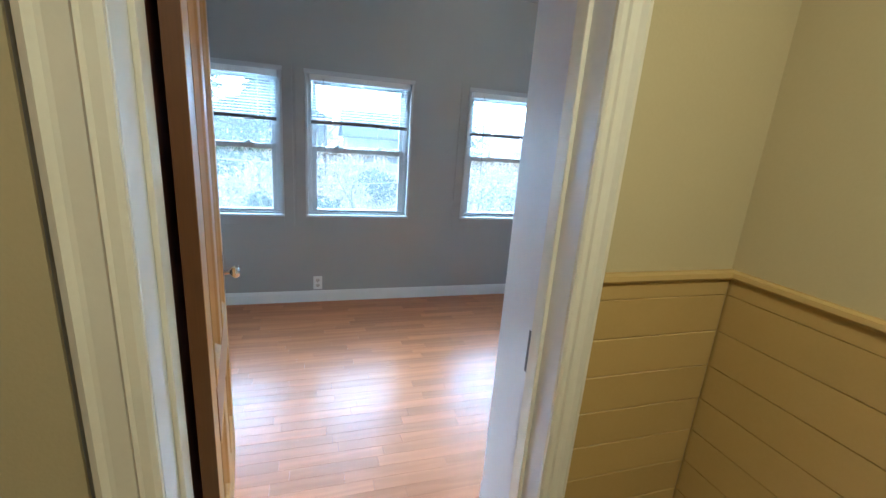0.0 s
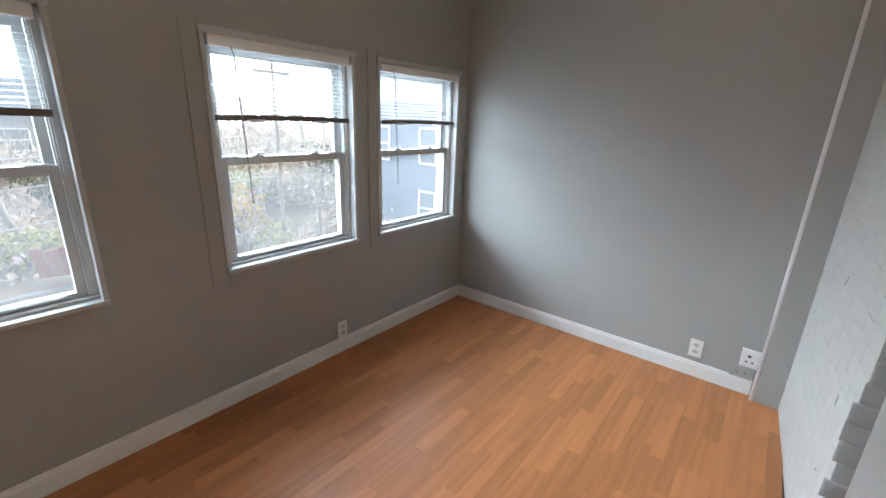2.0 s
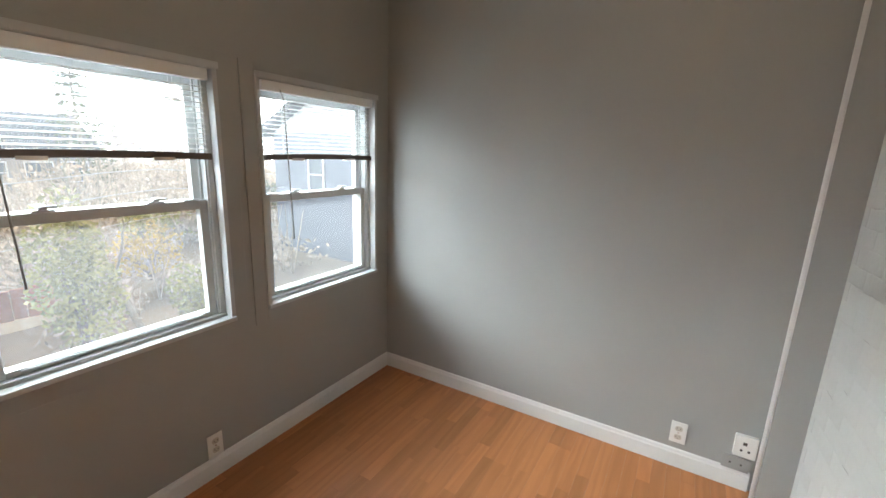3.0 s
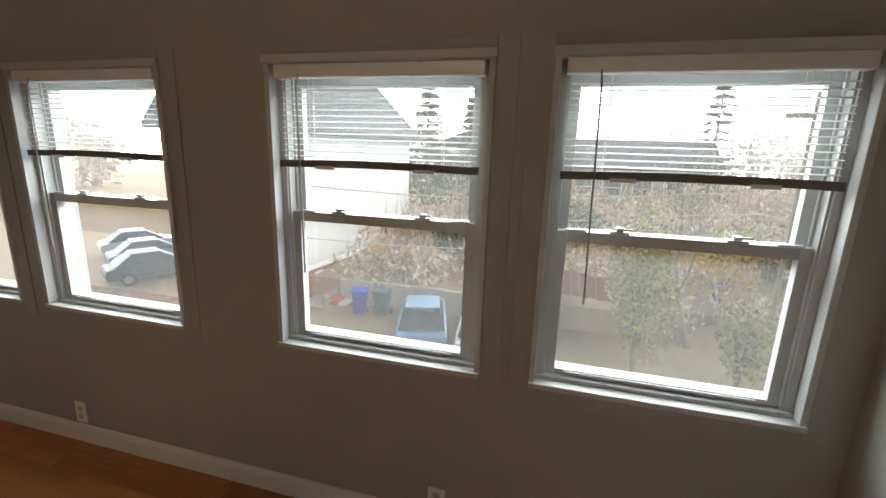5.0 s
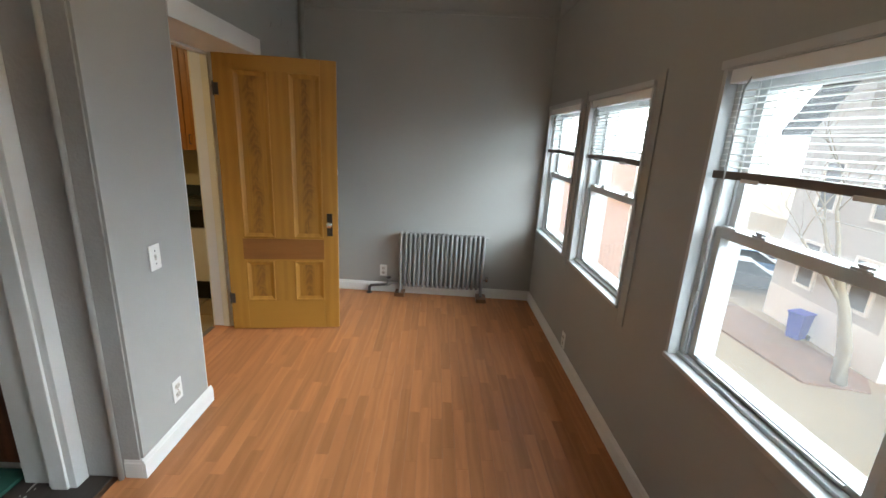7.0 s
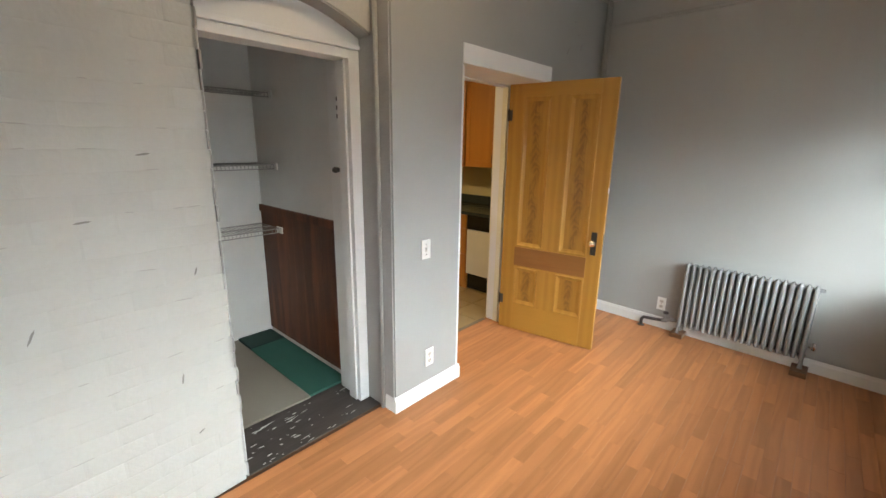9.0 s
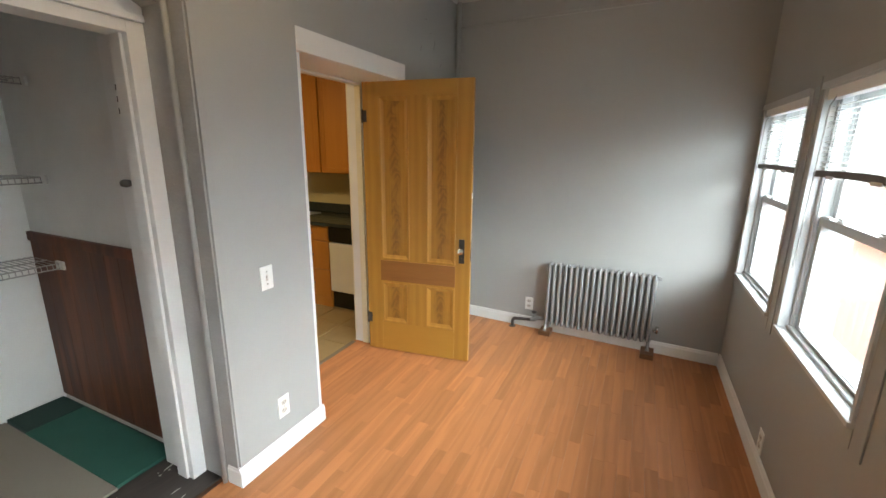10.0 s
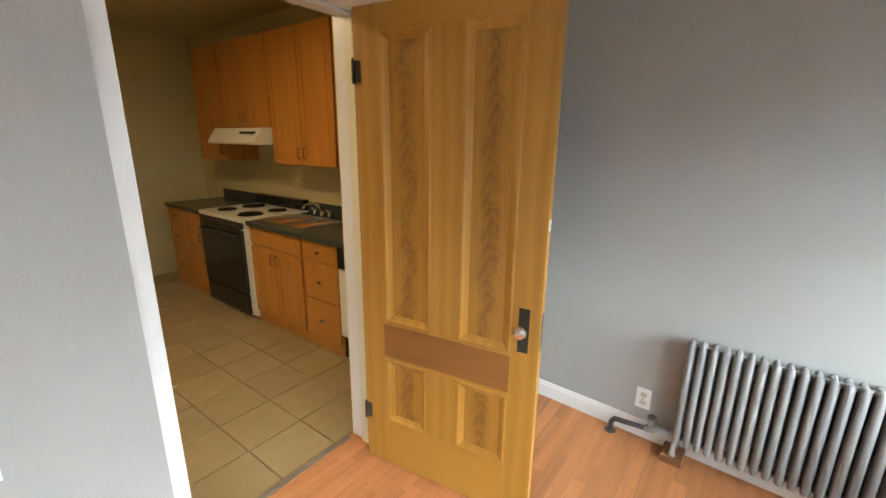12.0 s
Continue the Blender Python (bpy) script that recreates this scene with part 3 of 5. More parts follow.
def window(name):
    w = thing(name, pose(0, 0, 0), "white vinyl double-hung window with half-raised blind", "window", "windows of the room", "structure")
    part("frame", boxes((-WW, -WW + .020, -.016, .15, SILL, HEAD), (WW - .020, WW, -.016, .15, SILL, HEAD),
                        (-WW + .020, -WS + .028, .030, .15, SILL + .03, HEAD - .026), (WS - .028, WW - .020, .030, .15, SILL + .03, HEAD - .026),
                        (-WW + .020, WW - .020, -.016, .15, HEAD - .026, HEAD), (-WW + .020, WW - .020, .031, .15, 1.807, HEAD - .026),
                        (-WW + .020, WW - .020, .02, .15, SILL, SILL + .03),
                        (-WS + .028, -WS + .036, .036, .044, SILL + .03, 1.807), (WS - .036, WS - .028, .036, .044, SILL + .03, 1.807),
                        (-WS + .028, -WS + .036, .082, .086, SILL + .03, 1.807), (WS - .036, WS - .028, .082, .086, SILL + .03, 1.807)),
         VINYL, w, bevel=0.002)
    part("head_lip", boxes((-WW - .006, WW + .006, -.024, -.0165, HEAD - .022, HEAD + .006)), VINYL, w, "rounded white lip along the window head", bevel=0.003)
    part("window_sill", boxes((-WW, WW, -.026, .02, SILL - .004, SILL + .016)), VINYL, w, "white sill with a rounded nose", bevel=0.004)
    part("casing", boxes((-WW - .072, -WW, -.007, -.0005, SILL - .075, HEAD + .045), (WW, WW + .072, -.007, -.0005, SILL - .075, HEAD + .045),
                         (-WW, WW, -.007, -.0005, HEAD + .0005, HEAD + .045), (-WW, WW, -.008, -.0005, SILL - .075, SILL - .004)),
         WALL, w, "casing painted in the wall's grey", bevel=0.002)
    for nm, y0, y1, z0, z1, r0, r1 in (("lower_sash", .046, .080, SILL + .03, 1.302, .022, .038), ("upper_sash", .088, .120, 1.262, 1.807, .040, .040)):
        s = part(nm, boxes((-WS + .037, -WS + .070, y0, y1, z0, z1), (WS - .070, WS - .037, y0, y1, z0, z1),
                           (-WS + .070, WS - .070, y0, y1, z0, z0 + r0), (-WS + .070, WS - .070, y0, y1, z1 - r1, z1)), VINYL, w, bevel=0.003)
        pane = part("pane", boxes((-WS + .069, WS - .069, (y0 + y1) / 2 - .002, (y0 + y1) / 2 + .002, z0 + r0 - .001, z1 - r1 + .001)), GLASS, s)
        pane.visible_shadow = False
        if nm == "lower_sash":
            for x in (-.17, .17):
                b2 = bmesh.new()
                box(b2, x - .03, x + .03, .05, .078, 1.302, 1.309)
                box(b2, x - .012, x + .012, .052, .074, 1.309, 1.322)
                box(b2, x - .01, x + .035, .045, .056, 1.314, 1.321)
                part("sash_lock", b2, VINYL, s, "cam lock on the meeting rail", bevel=0.0015)
            part("lift_rail", boxes((-.3, .3, .038, .046, SILL + .04, SILL + .048)), VINYL, s)
            for x in (-.31, .31):
                part("tilt_latch", boxes((x - .035, x + .035, .05, .07, 1.302, 1.307)), VINYL, s)
    return w


def blind():
    b = thing("window_blind", pose(0, 0, 0), "white slatted blind half raised, with a taupe bottom rail", "blind", "blinds in the windows")
    part("headrail", boxes((-.385, .385, -.010, .030, 1.790, 1.834)), SLAT, b, bevel=0.002)
    bm = bmesh.new()
    prof = [(-.0125, -.0020), (-.006, .0006), (0, .0014), (.006, .0006), (.0125, -.0020), (.0125, -.0028), (0, .0006), (-.0125, -.0028)]
    profile(bm, prof, -.368, .368, lambda p, q, s: (s, p, q))
    bmesh.ops.recalc_face_normals(bm, faces=bm.faces)
    me = bpy.data.meshes.new("slat")
    bm.to_mesh(me)
    bm.free()
    me.materials.append(SLAT)
    for i in range(13):
        piece("slat", me, b, pose(0, .016, 1.518 + .0205 * i, 4 + 3 * math.sin(i * 1.7), 0, .12 * math.sin(i * 2.3)))
    rail = bmesh.new()
    prof = [(-.016, 0), (-.017, .006), (-.016, .026), (.014, .026), (.015, .006), (.014, 0)]
    n = 10
    for i in range(n):
        x0, x1 = -.377 + .754 * i / n, -.377 + .754 * (i + 1) / n
        z0, z1 = [1.474 + .006 * math.sin(math.pi * (x + .377) / .754) for x in (x0, x1)]
        lo = [rail.verts.new((x0, .010 + p, z0 + q)) for p, q in prof]
        hi = [rail.verts.new((x1, .010 + p, z1 + q)) for p, q in prof]
        for k in range(6):
            rail.faces.new((lo[k], lo[(k + 1) % 6], hi[(k + 1) % 6], hi[k]))
        if i == 0:
            rail.faces.new(lo)
        if i == n - 1:
            rail.faces.new(hi)
    bmesh.ops.remove_doubles(rail, verts=rail.verts, dist=1e-5)
    part("bottom_rail", rail, TAUPE, b, "taupe bottom rail, bowed slightly upwards")
    for x in (-.19, .19):
        part("rail_clip", boxes((x - .038, x + .038, -.009, .022, 1.471, 1.484)), PLASTIC, b, bevel=0.001)
    for x in (-.25, .25):
        bm = bmesh.new()
        tube(bm, [(x, .001, 1.49), (x, .001, 1.792)], .0011, 5)
        tube(bm, [(x, .031, 1.50), (x, .031, 1.792)], .0011, 5)
        part("ladder_cord", bm, SLAT, b)
    bm = bmesh.new()
    tube(bm, [(-.285, -.008, 1.80), (-.283, -.026, 1.76), (-.268, -.040, 1.12), (-.267, -.040, 1.08)], [.0025, .0032, .0032, .004], 6)
    part("tilt_wand", bm, WANDM, b, "thin smoky tilt wand")
    return b


win = window("window_1")
bl = blind()
for i, (a, b) in enumerate(WINDOWS):
    m = pose((a + b) / 2, 0, 0)
    if i:
        copy_thing(win, m).name = "window_%d" % (i + 1)
        copy_thing(bl, m)
    else:
        win.matrix_basis = m
        bl.matrix_basis = m

# ---- doorway and door ----
df = thing("door_frame", pose(0, 0, 0), "white painted door frame with a deep reveal", "door frame", kind="structure")
YF = -2.545
part("jamb_left", boxes((DX0 + .001, .852, -2.7105, YF, 0.004, 2.03)), TRIM, df, bevel=0.002)
part("jamb_right", boxes((1.735, DX1 - .001, -2.7105, YF, 0.004, 2.03)), TRIM, df, bevel=0.002)
part("head_jamb", boxes((DX0 + .001, DX1 - .001, -2.697, YF, 2.031, DTOP - .001)), TRIM, df)
part("door_stop", boxes((.852, .864, -2.635, -2.585, 0.004, 2.017)), CREAM, df, bevel=0.003)
part("door_stop", boxes((1.722, 1.735, -2.635, -2.585, 0.004, 2.017)), CREAM, df, bevel=0.003)
part("door_stop", boxes((.852, 1.735, -2.635, -2.585, 2.0175, 2.031)), TRIM, df, bevel=0.003)
part("reveal", boxes((DX1 - .005, DX1 - .001, -2.5445, -2.290, 0.001, DTOP - .013)), TRIM, df)
# shade in the gap behind the door, put in with a dark wood colour
part("reveal", boxes((DX0 + .001, DX0 + .008, -2.5445, -2.2705, 0.001, DTOP - .013)), PANELLING, df, "reveal behind the open door, its shade put in as dark colour")
part("reveal", boxes((DX0 + .001, DX1 - .001, -2.5445, -2.2705, DTOP - .012, DTOP - .001)), TRIM, df)
part("casing", boxes((1.785, 1.8295, -2.2895, -2.272, 0.001, DTOP - .0125)), TRIM, df, bevel=0.003)
part("casing", boxes((.742, .826, -2.2695, -2.25, 0.0, DTOP - .0125)), TRIM, df, bevel=0.003)
part("head_casing", boxes((.80, 1.8295, -2.2695, -2.244, DTOP - .012, 2.138)), TRIM, df, bevel=0.003)
for x0, x1, s in ((.748, .850, 1), (1.735, 1.805, -1)):
    bm = bmesh.new()
    o, q = (x0, 1) if s > 0 else (x1, -1)
    wdt = x1 - x0
    prof = [(0, 0), (0, .026), (.012, .030), (.022, .020), (.03, .018), (wdt * .62, .018), (wdt * .68, .024), (wdt * .74, .018), (wdt * .9, .016), (wdt, .010), (wdt, 0)]
    profile(bm, prof, 0.0, 2.14, lambda p, d, z: (o + q * p, -2.711 - d, z))
    part("kitchen_casing", bm, CREAM, df, "cream moulded kitchen-side casing")
part("kitchen_head_casing", boxes((.748, 1.805, -2.731, -2.711, 2.04, 2.139)), CREAM, df, bevel=0.003)
part("strike_plate", boxes((1.7335, 1.7348, -2.583, -2.556, .80, .93)), IRON, df, "dark metal strike plate")
bm = bmesh.new()
tube(bm, [(1.782, -2.50, 1.44), (1.775, -2.50, 1.44), (1.770, -2.50, 1.444)], .0026, 8)
part("hook", bm, IRON, df, "small dark screw hook", smooth=True)

ang = math.degrees(math.atan2(0.805, -0.113))
door = thing("door_1", pose(.908, -2.535, .008, 0, 0, ang), "open varnished pine panel door with a dark lock plate", "door", kind="structure")
DWID, DT, DH = .813, .038, 2.022
part("stile", boxes((0, .122, 0, DT, 0, DH)), DOORWOOD, door, bevel=0.002)
part("stile", boxes((.703, DWID, 0, DT, 0, DH)), DOORWOOD, door, bevel=0.002)
part("top_rail", boxes((.1221, .7029, 0.0004, DT - .0004, 1.925, DH)), DOORRAIL, door)
part("lock_rail", boxes((.1221, .7029, 0.0004, DT - .0004, .565, .745)), DOORRAIL, door)
part("lock_panel", boxes((.114, .705, -.0022, 0.006, .578, .738)), LOCKWOOD, door, "darker reddish lock rail board", bevel=0.001)
part("bottom_rail", boxes((.1221, .7029, 0.0004, DT - .0004, 0, .235)), DOORRAIL, door)
part("mullion", boxes((.352, .482, 0, DT, .745, 1.925)), DOORWOOD, door)
part("mullion", boxes((.332, .478, 0, DT, .235, .565)), DOORWOOD, door)
for x0, x1, z0, z1 in ((.122, .352, .745, 1.925), (.482, .703, .745, 1.925), (.122, .332, .235, .565), (.478, .703, .235, .565)):
    p = part("panel", boxes((x0 + .004, x1 - .004, .012, DT - .012, z0 + .004, z1 - .004)), DOORPANEL, door, "fir panel with dark cathedral figure")
    bm = bmesh.new()
    for face, sg in ((0.0, 1), (DT, -1)):
        for ins in (0,):
            o = [(x0, z0), (x1, z0), (x1, z1), (x0, z1)]
            rings = []
            for inset, dep in ((0.0, -.0005), (.006, -.0035), (.012, -.002), (.020, .004), (.036, .0118)):
                rings.append([bm.verts.new((px + (inset if px == x0 else -inset), face + sg * dep, pz + (inset if pz == z0 else -inset))) for px, pz in o])
            for r0, r1 in zip(rings, rings[1:]):
                for k in range(4):
                    bm.faces.new((r0[k], r0[(k + 1) % 4], r1[(k + 1) % 4], r1[k]))
    part("moulding", bm, DOORWOOD, p)
for face, sg in ((0, -1), (DT, 1)):
    lp = part("lock_plate", boxes((.730, .772, min(face, face + sg * .003), max(face, face + sg * .003), .765, .942)), BLACKPLATE, door, "tall dark rectangular lock plate", bevel=0.001)
    bm = bmesh.new()
    pts = [(0.003, .010), (0.022, .008), (.026, .012), (.034, .022), (.044, .0255), (.054, .022), (.060, .012), (.062, .002)]
    tube(bm, [(.75, face + sg * a, .862) for a, r in pts], [r for a, r in pts], 12)
    part("knob", bm, CHROME, lp, "shiny faceted knob")
    part("keyhole", boxes((.748, .754, min(face + sg * .003, face + sg * .0036), max(face + sg * .003, face + sg * .0036), .795, .812)), SLOT, lp)
# thin board over the hinge edge, darker than the door's faces
part("hinge_edge", boxes((-.0016, 0.0002, .001, DT - .001, .001, DH - .001)), EDGEWOOD, door, "dark brown hinge edge")
part("latch", boxes((DWID - .0005, DWID + .0015, .010, .028, .78, .93)), IRON, door, "dark edge latch plate")
part("edge_chip", boxes((DWID - .001, DWID + .002, .006, .03, 1.235, 1.275)), PLASTIC, door, "pale chipped patch on the edge")
for z in (.26, 1.79):
    bm = bmesh.new()
    tube(bm, [(-.002, -.006, z - .045), (-.002, -.006, z + .045)], .006, 10)
    tube(bm, [(-.002, -.006, z + .045), (-.002, -.006, z + .054)], [.004, .001], 8)
    box(bm, 0.0, .03, -.0012, .0005, z - .04, z + .04)
    part("hinge", bm, IRON, door, "dark old butt hinge")

# ---- radiator ----
rad = thing("radiator", pose(-.022, -.898, 0, 0, 0, -2.0), "silver painted cast-iron column radiator on blocks", "radiator")
NSEC, PITCH = 19, .0445
bm = bmesh.new()
for x in (.0, .035, .066):
    r = .0142
    loop = [(r * 1.05 * math.cos(a), r * 1.08 * math.sin(a)) for a in [2 * math.pi * k / 8 for k in range(8)]]
    levels = [(.105, .75), (.115, 1), (.625, 1), (.640, .8), (.648, .4)]
    prev = None
    for z, s in levels:
        ring = [bm.verts.new((x + px * s, py * s, z)) for px, py in loop]
        if prev:
            for k in range(8):
                bm.faces.new((prev[k], prev[(k + 1) % 8], ring[(k + 1) % 8], ring[k]))
        else:
            bm.faces.new(ring[::-1])
        prev = ring
    bm.faces.new(prev)
for z0, z1 in ((.612, .640), (.112, .142)):
    box(bm, -.006, .072, -.008, .008, z0, z1)
    tube(bm, [(.033, -.0225, (z0 + z1) / 2), (.033, .0225, (z0 + z1) / 2)], .0135, 8)
bmesh.ops.recalc_face_normals(bm, faces=bm.faces)
sec = bpy.data.meshes.new("section")
bm.to_mesh(sec)
bm.free()
sec.materials.append(SILVER)
for p in sec.polygons:
    p.use_smooth = len(p.vertices) == 4 and abs(p.normal.z) < 0.5
for i in range(NSEC):
    piece("section", sec, rad, pose(0, (i - (NSEC - 1) / 2) * PITCH, 0))
for y in (-.405, .405):
    for x in (0.0, .066):
        bm = bmesh.new()
        tube(bm, [(x, y, .12), (x + (.006 if x else -.004), y, .06), (x + (.010 if x else -.006), y, .040)], [.011, .012, .017], 8)
        part("foot", bm, SILVER, rad, smooth=True)
bm = bmesh.new()
tube(bm, [(.033, .425, .20), (.033, .448, .20)], .008, 8)
tube(bm, [(.033, .455, .185), (.033, .455, .235)], [.012, .013], 10)
part("air_vent", bm, CHROME, rad, "small chrome air vent", smooth=True)
bm = bmesh.new()
tube(bm, [(.033, .42, .626), (.033, .445, .626)], [.016, .012], 8)
part("end_plug", bm, SILVER, rad)
for y, h, dx in ((-.405, .039, .05), (.405, .039, .10)):
    bl2 = tagged(part("support_block", boxes((-.045, .03 + dx, -.048, .048, 0, h)), wood("block_wood", (.22, .10, .045), (.12, .05, .02), "Y"), None, bevel=.003),
                 "short reddish wooden block under the radiator foot", "wood block", "blocks under the radiator")
    bl2.matrix_world = rad.matrix_world @ pose(.02, y, 0)
pipe = thing("radiator_valve", pose(-.022, -.898, 0, 0, 0, -2.0), "dark iron supply pipe and valve at the radiator", "valve")
bm = bmesh.new()
tube(bm, [(.02, -.715, 0), (.02, -.715, .055), (.02, -.70, .078), (.02, -.665, .082), (.025, -.53, .098)], [.014, .014, .015, .014, .013], 10)
part("supply_pipe", bm, IRON, pipe, smooth=True)
bm = bmesh.new()
tube(bm, [(.025, -.545, .098), (.03, -.515, .11), (.033, -.49, .127), (.033, -.43, .127)], [.018, .022, .020, .014], 10)
tube(bm, [(.029, -.52, .11), (.029, -.52, .165)], [.016, .010], 10)
part("valve_body", bm, SILVER, pipe, smooth=True)
bm = bmesh.new()
tube(bm, [(.029, -.52, .165), (.029, -.52, .172), (.029, -.52, .184)], [.018, .024, .018], 10)
part("handwheel", bm, IRON, pipe, smooth=True)
bm = bmesh.new()
tube(bm, [(.02, -.715, 0), (.02, -.715, .006)], [.032, .026], 12)
part("escutcheon", bm, IRON, pipe)

for x, z, s2, a in ((.30, 2.36, .07, 75), (.36, 2.44, .05, 20), (.52, 2.30, .06, 60), (.44, 2.52, .05, 10), (.18, 2.24, .05, 40)):
    b2 = bmesh.new()
    profile(b2, [(-s2 / 2, 0), (-s2 * .2, .002), (s2 * .3, .0016), (s2 / 2, 0), (s2 * .2, -.0016), (-s2 * .3, -.002)], 0, .001, lambda p, q, d: (p, d, q))
    part("scuff", b2, SCUFF, wall_door).matrix_basis = pose(x, (-2.27 if x < 1.8 else -2.25) + .0002, z, 0, a, 0)

# ---- outlets, switch ----


def outlet(m, label="white duplex outlet with almond sockets", plate_mat=None):
    o = thing("outlet", m, label, "outlet", "wall outlets")
    pl = part("plate", boxes((-.036, .036, -.006, -.0005, -.058, .058)), plate_mat or PLASTIC, o, bevel=.002)
    for z in (-.023, .023):
        bmo = bmesh.new()
        pts = [(.017 * math.cos(a), max(-.0135, min(.0135, .0175 * math.sin(a)))) for a in [2 * math.pi * k / 16 for k in range(16)]]
        profile(bmo, pts, -.0085, -.004, lambda p, q, s: (p, s, q + z))
        sc = part("socket", bmo, SOCKET, o)
        part("slots", boxes((-.0085, -.0060, -.0089, -.008, z - .002, z + .007), (.006, .0085, -.0089, -.008, z - .002, z + .006), (-.002, .002, -.0089, -.008, z - .009, z - .005)), SLOT, sc)
    part("screw", boxes((-.003, .003, -.0075, -.006, -.003, .003)), CHROME, o)
    return o


o1 = outlet(pose(1.177, 0, .168))
for m in (pose(3.103, 0, .158), pose(4.4, -1.876, .19, 0, 0, -90), pose(2.092, -2.25, .262, 0, 0, 180), pose(-.086, -1.482, .222, 0, 0, 90 - 3.3)):
    copy_thing(o1, m)
sp = thing("surface_outlet", pose(4.4, -2.150, .232, 0, 0, -90), "grey painted surface-mounted socket box beside the chase", "outlet")
part("box", boxes((-.045, .045, -.022, -.0005, -.055, .055)), PLASTIC, sp, bevel=.003)
for q in ((-.012, .004, -.0226, -.0215, .008, .024), (-.02, -.010, -.0226, -.0215, -.025, -.014), (.010, .02, -.0226, -.0215, -.025, -.014)):
    part("socket_hole", boxes(q), SLOT, sp)
sp = thing("blank_plate", pose(4.4, -2.125, .132, 0, 0, -90), "grey painted blank plate with two screws", "plate")
part("plate", boxes((-.055, .055, -.018, -.0155, -.034, .034)), WALL, sp, bevel=.001)
part("mount", boxes((-.05, .05, -.0155, -.0005, -.03, .03)), WALL, sp)
for x in (-.022, .022):
    part("screw", boxes((x - .004, x + .004, -.0195, -.018, -.004, .004)), IRON, sp)
sw = thing("light_switch", pose(2.127, -2.25, .97, 0, 0, 180), "white single toggle switch plate", "switch")
part("plate", boxes((-.036, .036, -.006, -.0005, -.058, .058)), PLASTIC, sw, bevel=.002)
part("toggle", boxes((-.005, .005, -.016, -.005, -.002, .012)), PLASTIC, sw, bevel=.001)
part("toggle_slot", boxes((-.007, .007, -.0066, -.0058, -.014, .014)), SOCKET, sw)
for z in (-.03, .03):
    part("screw", boxes((-.003, .003, -.007, -.006, z - .003, z + .003)), CHROME, sw)

# ---- closet ----
CX0, CX1, CB = 2.338, 3.19, -3.90
for nm, q in (("wall_closet_panelled", (2.264, CX0, CB - .1, -2.60, -.3, H)), ("wall_closet_back", (CX0, 3.45, CB - .1, CB, -.3, H)), ("wall_closet_side", (3.35, 3.45, CB, -2.60, -.3, H))):
    structure(done(nm, boxes(q), CLOSETWHITE), "white painted closet wall", "wall")
bm = boxes((CX0, 3.35, CB, -2.60, H - .1, H))
structure(done("ceiling_closet", bm, CLOSETWHITE), "white painted closet ceiling", "ceiling")
bm = boxes((CX0, 3.35, CB, -2.76, -.3, -.014))
structure(done("floor_closet", bm, SLOT), "dark closet subfloor", "floor")
cf = thing("closet_frame", pose(0, 0, 0), "thickly painted white closet door frame under a brick arch", "door frame", kind="structure")
part("jamb", boxes((2.379, 2.445, -2.62, -2.50, -.006, 2.035)), TRIM, cf, bevel=.003)
part("jamb", boxes((3.15, 3.1915, -2.62, -2.50, -.004, 2.035)), TRIM, cf, bevel=.003)
part("inner_jamb", boxes((2.379, 2.425, -2.74, -2.62, -.004, 2.0)), TRIM, cf)
part("stop", boxes((2.445, 2.458, -2.60, -2.53, -.004, 1.99)), TRIM, cf, bevel=.003)
part("head", boxes((2.445, 3.15, -2.62, -2.50, 1.99, 2.035)), TRIM, cf, bevel=.003)
part("head_bead", boxes((2.379, 3.1915, -2.51, -2.485, 2.036, 2.06)), TRIM, cf, bevel=.006)
bm = bmesh.new()
profile(bm, [(2.379, 2.061), (3.191, 2.061)] + [(max(2.379, min(3.191, x)), z - .009) for x, z in arch[::-1]], -2.60, -2.497, lambda p, q, s: (p, s, q))
part("arch_board", bm, TRIM, cf, "painted board filling the arch")
for z, s in ((1.80, .022), (1.755, .022), (1.71, .022)):
    part("hinge_leaf", boxes((2.444, 2.4475, -2.625, -2.603, z - s / 2, z + s / 2)), SLOT, cf)
bm = bmesh.new()
tube(bm, [(2.43, -2.64, 1.42), (2.46, -2.64, 1.42), (2.475, -2.64, 1.42)], [.012, .018, .012], 10)
part("latch_knob", bm, SLOT, cf, "small black latch knob", smooth=True)
wp = thing("wainscot_panel", pose(0, 0, 0), "dark stained wooden panelling on the closet wall", "panelling")
yy = -2.77
k = 0
while yy > CB + .01:
    y1 = max(yy - .125, CB + .002)
    part("board", boxes((CX0 + .001, CX0 + .013, y1 + .002, yy, .03, 1.03)), PANELLING, wp, bevel=.0015)
    yy = y1
part("cap_rail", boxes((CX0 + .001, CX0 + .022, CB + .002, -2.765, 1.03, 1.085)), PANELLING, wp, bevel=.003)
